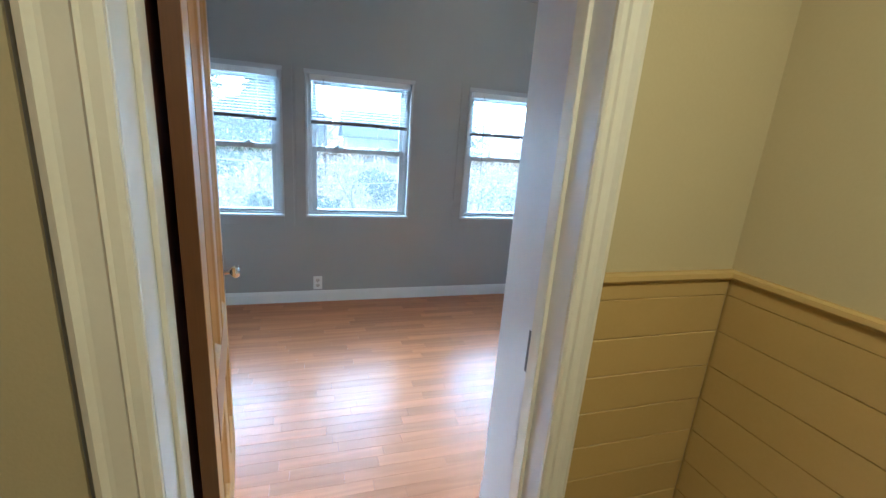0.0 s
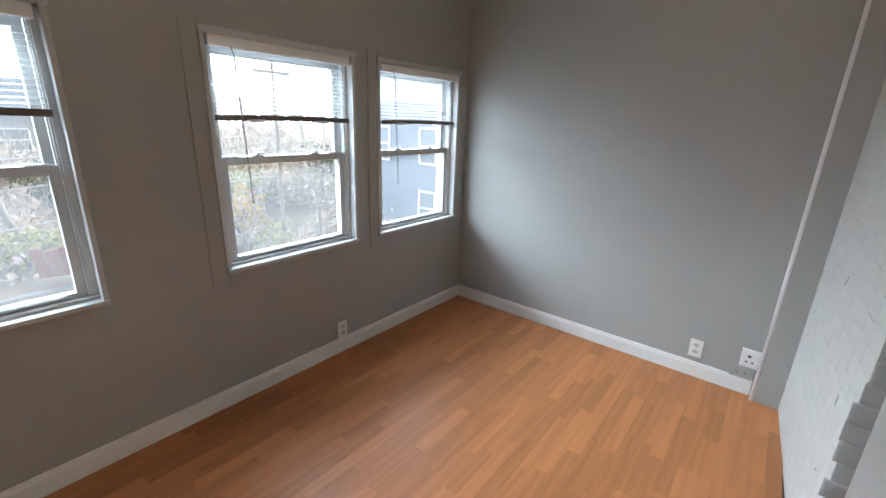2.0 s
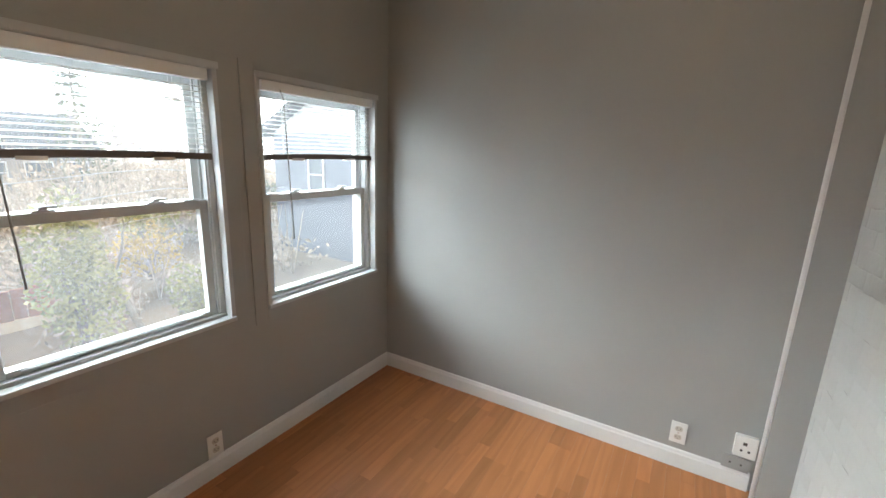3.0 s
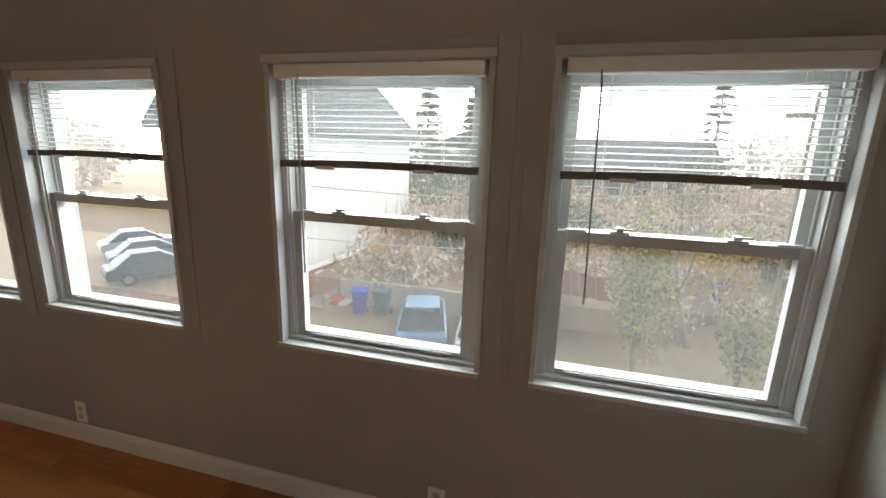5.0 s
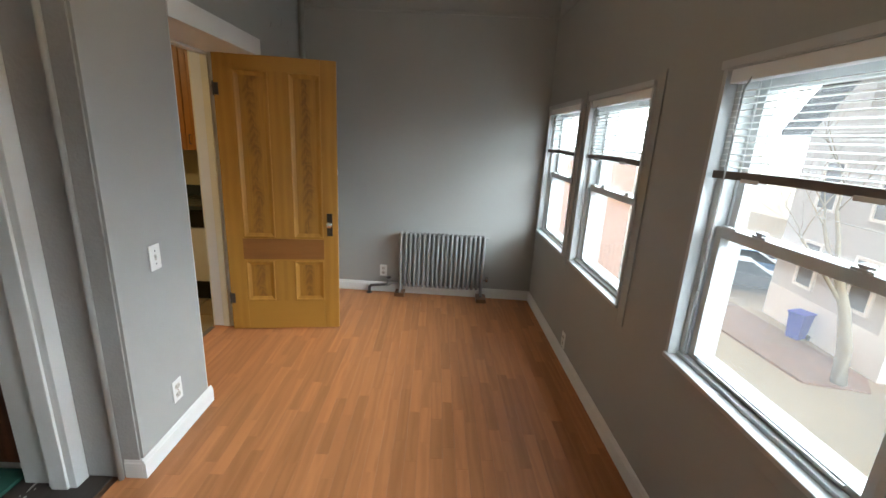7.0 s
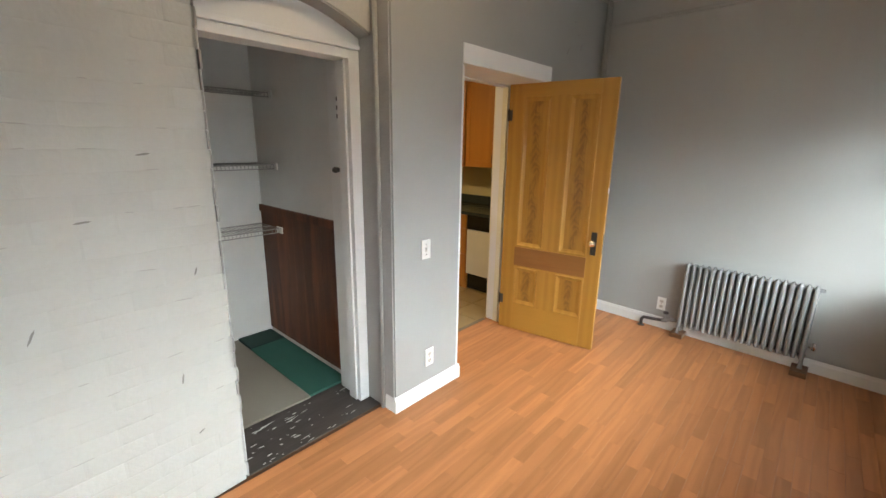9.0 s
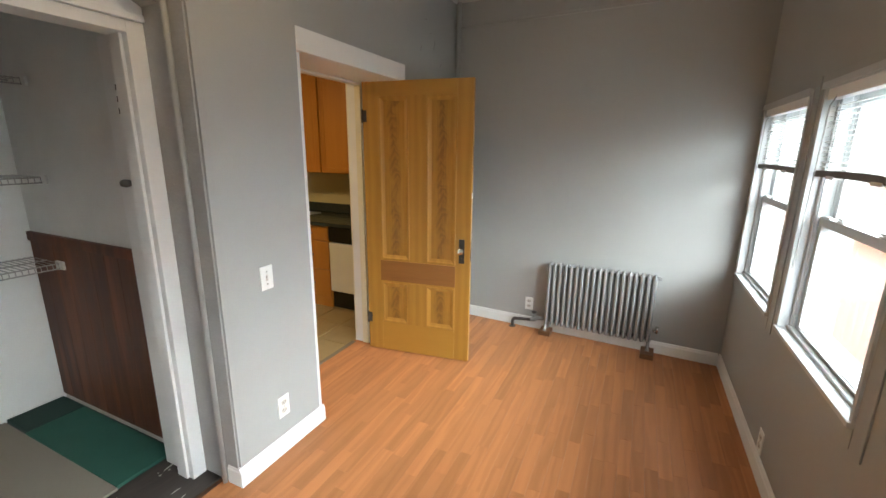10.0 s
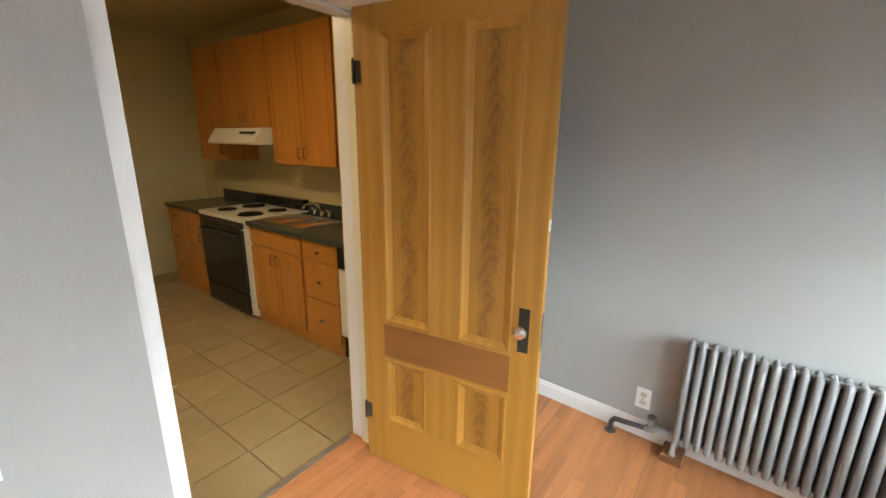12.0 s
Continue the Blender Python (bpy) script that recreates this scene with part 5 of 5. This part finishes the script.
bin_(-9.9, 12.5, BLUEBIN, "bright blue wheeled bin at the house front", 20)


def car(x, y, turn, paint, label):
    c = thing("car", pose(x, y, G0 + .03, 0, 0, turn), label, "car", "parked cars")
    bmq = bmesh.new()
    side = [(-2.1, .30), (-2.15, .62), (-2.05, .82), (-1.2, .93), (1.15, .90), (2.0, .72), (2.12, .5), (2.05, .28)]
    profile(bmq, side, -.84, .84, lambda p, q, s: (p, s, q))
    part("body", bmq, paint, c, bevel=.06)
    bmq = bmesh.new()
    lo = [bmq.verts.new((px, py, .90)) for px, py in ((-1.75, -.76), (1.05, -.76), (1.05, .76), (-1.75, .76))]
    hi = [bmq.verts.new((px, py, 1.42)) for px, py in ((-1.05, -.58), (.15, -.58), (.15, .58), (-1.05, .58))]
    bmq.faces.new(hi)
    for k2 in range(4):
        bmq.faces.new((lo[k2], lo[(k2 + 1) % 4], hi[(k2 + 1) % 4], hi[k2]))
    part("greenhouse", bmq, CARGLASS, c, "dark car windows", bevel=.02)
    part("roof", boxes((-1.08, .18, -.60, .60, 1.40, 1.46)), paint, c, bevel=.025)
    for x2 in (-1.3, 1.3):
        for y2 in (-.80, .80):
            bmq = bmesh.new()
            tube(bmq, [(x2, y2 - .09, .31), (x2, y2 + .09, .31)], .31, 16)
            wq = part("wheel", bmq, TYRE, c)
            bmq = bmesh.new()
            tube(bmq, [(x2, y2 - .095, .31), (x2, y2 + .095, .31)], .18, 12)
            part("rim", bmq, STEEL, wq)
    for y2 in (-.55, .55):
        part("headlight", boxes((2.0, 2.1, y2 - .18, y2 + .18, .56, .70)), PLASTIC, c, bevel=.02)


car(-0.8, 12.4, 106, CARBLUE, "steel blue parked car by the wall")
car(1.45, 12.45, 97, CARSILVER, "silver parked car by the wall")
car(-15.6, 14.6, 60, GREYBIN, "dark parked car beyond the house")
car(-18.0, 16.6, 60, CARBLUE, "blue parked car beyond the house")
car(-21.0, 18.4, 60, CARSILVER, "silver parked car beyond the house")

random.seed(7)


def branch(bmt, p, d, length, radius, depth, thin):
    """A limb that forks, drawn into bmt; the last twigs go into thin."""
    pts, rad_ = [p], [radius]
    q, dirn = p.copy(), d.copy()
    for s in range(3):
        dirn = (dirn + Vector((random.uniform(-.22, .22), random.uniform(-.22, .22), random.uniform(-.05, .18)))).normalized()
        q = q + dirn * (length / 3)
        pts.append(q.copy())
        rad_.append(radius * (1 - .16 * (s + 1)))
    tube(bmt if depth > 1 else thin, pts, rad_, 7 if depth > 2 else 4)
    if depth == 0:
        return
    for k2 in range(3 if depth > 1 else 4):
        a = random.uniform(0, 2 * math.pi)
        side = Vector((math.cos(a), math.sin(a), random.uniform(.1, .7)))
        start = pts[-1] if k2 < 2 else pts[2]
        branch(bmt, start, (dirn * .8 + side * .75).normalized(), length * random.uniform(.58, .78), rad_[-1] * random.uniform(.55, .72), depth - 1, thin)


def bare_tree(x, y, height, radius, label, depth=4, lean=(0, 0)):
    t = thing("tree", pose(x, y, land(x, y) - .05), label, "tree", "bare trees")
    limbs, twigs = bmesh.new(), bmesh.new()
    branch(limbs, Vector((0, 0, 0)), Vector((lean[0], lean[1], 1)).normalized(), height * .4, radius, depth, twigs)
    part("trunk", limbs, BARK, t, smooth=True)
    part("crown", twigs, TWIG, t, "crown of bare twigs")


bare_tree(-6.9, 11.3, 9.0, .22, "pale bare tree in the leaf bed", 4, (.08, .0))
bare_tree(8.2, 13.2, 7.0, .12, "bare tree on the bank", 4, (-.1, .1))
bare_tree(11.0, 11.6, 6.5, .09, "thin bare tree beside the blue-grey house", 4)
for x, y, h in ((3.4, 18, 6), (-1.5, 22, 6), (6.5, 20, 7), (10.5, 24, 8), (-8, 30, 8), (1.5, 31, 8), (14, 31, 8), (9, 38, 9), (20, 26, 8)):
    bare_tree(x, y, h, .14, "bare tree on the wooded bank", 3)


def leaves(bml, centre, radii, count, size):
    for _ in range(count):
        v = Vector((random.gauss(0, 1), random.gauss(0, 1), random.gauss(0, 1))).normalized() * random.uniform(.35, 1) ** .5
        p = Vector(centre) + Vector((v.x * radii[0], v.y * radii[1], v.z * radii[2]))
        a = Vector((random.uniform(-1, 1), random.uniform(-1, 1), random.uniform(-1, 1))).normalized()
        b = a.orthogonal().normalized()
        s = size * random.uniform(.6, 1.3)
        bml.faces.new([bml.verts.new(p + a * s), bml.verts.new(p + b * s * .45), bml.verts.new(p - a * s), bml.verts.new(p - b * s * .45)])


def shrub(x, y, w, h, material, label, count=900, size=.09, z=None):
    t = thing("shrub", pose(x, y, land(x, y) if z is None else z), label, "shrub", "shrubs on the bank")
    bml, stems = bmesh.new(), bmesh.new()
    for k2 in range(7):
        a = random.uniform(0, 6.28)
        r = random.uniform(0, .55) * w
        c = (r * math.cos(a), r * math.sin(a), h * random.uniform(.35, .72))
        leaves(bml, c, (w * .42, w * .42, h * .32), count // 7, size)
        tube(stems, [(0, 0, 0), (c[0] * .4, c[1] * .4, c[2] * .6), c], [.05, .035, .015], 5)
    part("stems", stems, TWIG, t)
    tagged(part("foliage", bml, material, t), kind="stuff")


shrub(6.2, 11.4, 1.7, 5.4, LEAF, "tall yellow-green shrub on the bank", 2600, .10)
shrub(8.6, 10.4, 1.1, 2.6, LEAF, "low yellow-green shrub on the bank", 1200, .09)
shrub(-2.6, 15.8, 1.0, 1.4, GOLD, "golden shrub above the retaining wall", 800, .08)
shrub(-4.4, 16.8, .9, 1.2, GOLD, "golden shrub above the retaining wall", 600, .08)
shrub(-1.2, 18.3, 1.5, 2.0, NEEDLE, "dark evergreen shrub behind the retaining wall", 1500, .10)
shrub(1.5, 18.6, 1.6, 1.8, NEEDLE, "dark evergreen shrub behind the retaining wall", 1500, .10)
shrub(9.8, 15.8, 1.8, 2.4, GOLD, "russet shrub on the bank", 1000, .10)
for x, y, w, h in ((1.2, 17.5, 1.6, 1.4), (3.6, 16.5, 1.4, 1.6), (0, 25, 2.5, 3), (5, 23, 2.6, 2.6), (12, 19, 2.2, 2.2), (-6.5, 31, 3, 4), (18, 20, 2.6, 3)):
    shrub(x, y, w, h, NEEDLE if h > 2.5 else LEAF, "olive shrub on the wooded bank", 700, .14)


def conifer(x, y, h, r):
    t = thing("conifer", pose(x, y, land(x, y)), "tall olive conifer with drooping tiers", "tree", "conifers")
    bmq = bmesh.new()
    tube(bmq, [(0, 0, 0), (0, 0, h * .95)], [.18, .03], 7)
    part("trunk", bmq, BARK, t)
    bmq = bmesh.new()
    for i in range(16):
        z = h * (.14 + .84 * i / 16)
        rr = r * (1 - i / 17)
        for k2 in range(9):
            a = 2 * math.pi * (k2 + random.random()) / 9
            for s in (.45, .8, 1.0):
                leaves(bmq, (rr * s * math.cos(a), rr * s * math.sin(a), z - .25 * s * rr), (.28 * rr + .08, .28 * rr + .08, .18), 7, .15)
    tagged(part("needles", bmq, NEEDLE, t), kind="stuff")


conifer(-5.2, 27, 11, 1.8)
conifer(-2.9, 30, 9, 1.5)
conifer(14.5, 34, 11, 2.0)
# bright overcast sky beyond the woods
bm = bmesh.new()
ring = []
for k in range(25):
    a = radians(-90 + 7.5 * k)
    ring.append([bm.verts.new((110 * math.sin(a), 110 * math.cos(a), z)) for z in (-8, 80)])
for r0, r1 in zip(ring, ring[1:]):
    bm.faces.new((r0[0], r1[0], r1[1], r0[1]))
structure(done("backdrop", bm, SKYWHITE), "bright white overcast sky beyond the trees", "sky")
# far woods, with the haze of distance put into their pale colour
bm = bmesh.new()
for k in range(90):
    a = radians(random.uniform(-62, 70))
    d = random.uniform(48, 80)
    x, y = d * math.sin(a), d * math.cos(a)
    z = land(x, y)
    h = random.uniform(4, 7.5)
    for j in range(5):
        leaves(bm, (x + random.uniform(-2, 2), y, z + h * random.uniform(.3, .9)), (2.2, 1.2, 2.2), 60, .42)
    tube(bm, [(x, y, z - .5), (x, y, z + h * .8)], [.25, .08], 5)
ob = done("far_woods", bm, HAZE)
tagged(ob, "brown far woods on the rise, paled by haze put into the colour", "woods", kind="stuff")
# dry brush and thin saplings over the bank
bm = bmesh.new()
for k in range(420):
    x = random.uniform(-5.5, 26)
    y = random.uniform(15.2, 40) if x < 6 else random.uniform(11.5 + max(0, 3 - (x - 6)), 40)
    if 8 < x and y < 14.5 and x > 13.5:
        continue
    z = land(x, y)
    h = random.uniform(.5, 1.5) + .05 * (y - 12)
    for j in range(3):
        leaves(bm, (x + random.uniform(-.8, .8), y + random.uniform(-.5, .5), z + h * random.uniform(.2, .7)), (.9, .7, h * .5), 26, .10 + .004 * y)
    for j in range(5):
        a = random.uniform(0, 6.28)
        tube(bm, [(x, y, z - .1), (x + .25 * math.cos(a), y + .2 * math.sin(a), z + h * .7), (x + .6 * math.cos(a), y + .4 * math.sin(a), z + h * random.uniform(1.1, 1.9))], [.025, .018, .008], 4)
tagged(done("brush", bm, BRUSH), "dry brown brush and thin saplings covering the bank", "undergrowth", kind="stuff")
fp = thing("fence_panel", pose(3.3, 15.6, land(3.3, 15.6) + .15, 38, 0, -12), "fallen rusty red fence panel on the bank", "fence")
for i in range(11):
    part("board", boxes((i * .31, i * .31 + .29, 0, .03, random.uniform(0, .08), 1.5 + random.uniform(-.1, .1))), RUST, fp)
for z in (.3, 1.15):
    part("rail", boxes((0, 3.4, .03, .09, z, z + .09)), BARK, fp)
pl = thing("utility_pole", pose(10.2, 12.8, land(10.2, 12.8)), "slim weathered wooden utility pole", "pole")
bm = bmesh.new()
tube(bm, [(0, 0, -.2), (0, 0, 7.5)], [.09, .06], 8)
part("mast", bm, BARK, pl)
part("crossarm", boxes((-.7, .7, -.05, .05, 6.8, 6.92)), BARK, pl)
for k, (z, off) in enumerate(((6.3, 0), (6.9, .5), (5.4, .2))):
    bm = bmesh.new()
    z0 = land(10.2, 12.8) + z - 2.2
    pts = [(-6 + 24 * i / 14, 8.3 + off + 4.6 * ((-6 + 24 * i / 14) + 6) / 14.9, z0 - .45 * math.sin(math.pi * ((-6 + 24 * i / 14 + 6) / 14.9 % 1))) for i in range(15)]
    tube(bm, pts, .014, 4)
    tagged(done("overhead_cable", bm, WIRE), "pale overhead cable sagging across the yard", "cable", "overhead cables")

# ---- pieces: kitchen tiles, wall tiles, painted bricks, floor strips ----
random.seed(3)
tile_me = unit_mesh("tile", KTILE, .012)
for i in range(8):
    for j in range(13):
        x0, x1 = max(KX0, .044 - .305 + .305 * i), min(KX1 - .014, .044 + .305 * i)
        y1 = -2.735 - .305 * j
        y0 = max(KY1, y1 - .305)
        if x1 - x0 > .03 and y1 - y0 > .03:
            piece("tile", tile_me, kfloor, Matrix.LocRotScale(((x0 + x1) / 2, (y0 + y1) / 2, -.006), None, (x1 - x0 - .006, y1 - y0 - .006, .010)))
wt_me = unit_mesh("tile", WTILE, .015)
PT = .1085
for r in range(11):
    z1 = 1.13 - max(0, r * PT - .063)
    z0 = max(0, 1.13 - (r + 1) * PT + .063)
    if z1 - z0 < .02:
        continue
    for c in range(4):
        y1 = -2.723 - c * PT * 4
        piece("tile", wt_me, wains, Matrix.LocRotScale((KX1 - .0115, y1 - PT * 2, (z0 + z1) / 2), Euler((0, -math.pi / 2, 0)), (z1 - z0 - .0018, PT * 4 - .0006, .008)))
    for c in range(1):
        x1 = KX1 - .016
        x0 = 1.808
        if x1 - x0 > .02:
            piece("tile", wt_me, wains, Matrix.LocRotScale(((x0 + x1) / 2, -2.7215, (z0 + z1) / 2), Euler((math.pi / 2, 0, 0)), (x1 - x0 - .0008, z1 - z0 - .0018, .008)))
bm = bmesh.new()
for r in range(11):
    z1 = 1.13 - max(0, r * PT - .063)
    z0 = max(0, 1.13 - (r + 1) * PT + .063)
    for c in range(4, 8):
        y1 = -2.723 - c * PT * 4
        box(bm, KX1 - .0155, KX1 - .008, y1 - PT * 4 + .0004, y1 - .0004, z0 + .0015, z1 - .0015)
tagged(part("tile_field", bm, WTILE_REST, wains), kind="stuff")

bricks = []
for v in range(5):
    bm = bmesh.new()
    segs = [(-.5, -.36, -.12, .1, .34, .5)[i] for i in range(6)]
    back = [[bm.verts.new((sx, sz, -.5)) for sx in (-.5, .5)] for sz in (-.5, .5)]
    fr = []
    for sz, e in ((-.5, 1), (-.36, 0), (.36, 0), (.5, 1)):
        row = []
        for i, sx in enumerate(segs):
            edge = e or i in (0, 5)
            row.append(bm.verts.new((sx + random.uniform(-.008, .008), sz + random.uniform(-.05, .05), (.05 if edge else .42) + random.uniform(-.09, .09))))
        fr.append(row)
    for a, b in zip(fr, fr[1:]):
        for i in range(5):
            bm.faces.new((a[i], a[i + 1], b[i + 1], b[i]))
    bm.faces.new([back[0][1], back[0][0]] + fr[0])
    bm.faces.new([back[1][0], back[1][1]] + fr[-1][::-1])
    bm.faces.new([back[0][0], back[1][0]] + [r[0] for r in fr[::-1]])
    bm.faces.new([back[1][1], back[0][1]] + [r[-1] for r in fr])
    bmesh.ops.recalc_face_normals(bm, faces=bm.faces)
    me = bpy.data.meshes.new("brick")
    bm.to_mesh(me)
    bm.free()
    me.materials.append(BRICKPAINT)
    for p in me.polygons:
        p.use_smooth = True
    bricks.append(me)
COURSE = .073
turn = math.atan(0.055)
for r in range(38):
    z0 = r * COURSE + .004
    left = 2.38 if z0 > 2.225 else 3.2
    x = left - (.105 if r % 2 else 0)
    first = True
    while x < 4.33:
        x0, x1 = max(x, left), min(x + .21, 4.333)
        if x1 - x0 > .03:
            jag = random.uniform(-.012, .006) if (x0 == left and left == 3.2) else 0
            xm = (x0 + x1) / 2
            ry = brick_y(max(xm, 3.2)) - .006
            piece("brick", bricks[random.randrange(5)], wall_brick,
                  Matrix.LocRotScale((xm + jag, ry + .0005, z0 + COURSE / 2), Euler((-math.pi / 2, 0, turn if xm > 3.2 else 0)) if False else Euler((math.pi / 2, 0, math.pi + (turn if xm > 3.2 else 0))), (x1 - x0 - .001, COURSE - .0014, .0044)))
        x += .218
# greyer brick ends of the return beside the closet, ragged along the wall's edge
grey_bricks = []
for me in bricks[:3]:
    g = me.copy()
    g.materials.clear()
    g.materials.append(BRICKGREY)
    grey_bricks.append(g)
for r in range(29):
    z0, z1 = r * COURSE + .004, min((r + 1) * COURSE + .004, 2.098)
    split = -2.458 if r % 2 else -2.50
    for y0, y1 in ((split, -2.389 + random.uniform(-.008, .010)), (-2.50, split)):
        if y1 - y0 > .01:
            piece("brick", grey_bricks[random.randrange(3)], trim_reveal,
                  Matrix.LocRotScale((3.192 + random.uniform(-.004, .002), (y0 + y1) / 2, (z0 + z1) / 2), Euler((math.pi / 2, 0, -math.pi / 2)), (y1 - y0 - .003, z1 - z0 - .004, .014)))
scuffs = [(3.42, 1.52, .05, 8), (3.30, 1.06, .035, 70), (3.55, 2.02, .06, 12), (3.40, .62, .05, 80), (3.62, 1.30, .05, 5), (3.36, .35, .03, 30), (3.9, 1.75, .05, 20), (3.8, .95, .06, 65)]
for x, z, s, a in scuffs:
    b2 = bmesh.new()
    profile(b2, [(-s / 2, 0), (-s * .2, .004), (s * .3, .003), (s / 2, 0), (s * .2, -.003), (-s * .3, -.003)], 0, .001, lambda p, q, d: (p, d, q))
    o = part("scuff", b2, SCUFF, wall_brick)
    o.matrix_basis = pose(x, brick_y(x) - .0030, z, 0, a, math.degrees(turn))

# short faint grey dashes along the painted bed joints
for k in range(34):
    x, r = random.uniform(3.24, 4.28), random.randrange(4, 31)
    s2 = random.uniform(.025, .075)
    b2 = bmesh.new()
    profile(b2, [(-s2 / 2, 0), (-s2 * .2, .0024), (s2 * .3, .0016), (s2 / 2, 0), (s2 * .2, -.0018), (-s2 * .3, -.0016)], 0, .001, lambda p, q, d: (p, d, q))
    part("joint_dash", b2, JOINT_DASH, wall_brick).matrix_basis = pose(x, brick_y(x) - .0036, r * COURSE + .006, 0, random.uniform(-6, 6), math.degrees(turn))

plank_me = unit_mesh("floor_strip", FLOORWOOD, 0)
SW = .0638
rest = bmesh.new()
count = 0
row = 0
y = -.0005
while y > -2.70:
    y1 = y
    y0 = y - SW
    wide = y0 > -2.405
    xa, xb = (-.132, 4.40) if wide else (DX0 + .012, DX1 - .017)
    if not wide and y1 > -2.405:
        y0 = -2.405
    if wide:
        xa = -.058 * abs(y) - .0
        if y0 < -2.27:
            xb = 4.34
    x = xa - random.uniform(0, .5)
    while x < xb:
        ln = random.choice((.30, .38, .46, .55, .64))
        clear_runs = ((DX0 + .012, DX1 - .004), (2.372, xb)) if wide and y0 < -2.27 else ((xa, xb),)
        for ra, rb in clear_runs:
            x0, x1 = max(x, ra), min(x + ln, rb)
            mid = (x0 + x1) / 2
            if x1 - x0 <= .008:
                continue
            if .25 < mid and -2.1 < y1 < -.18 and count < 300 and x1 - x0 > .06:
                piece("floor_strip", plank_me, floor, Matrix.LocRotScale((mid, (y0 + y1) / 2, -.006), None, (x1 - x0 - .0006, y1 - y0 - .0006, .012)))
                count += 1
            else:
                box(rest, x0 + .0003, x1 - .0003, y0 + .0003, y1 - .0003, -.012, 0)
        x += ln
    y = y0
    row += 1
tagged(part("strip_field", rest, FLOORREST, floor), kind="stuff")
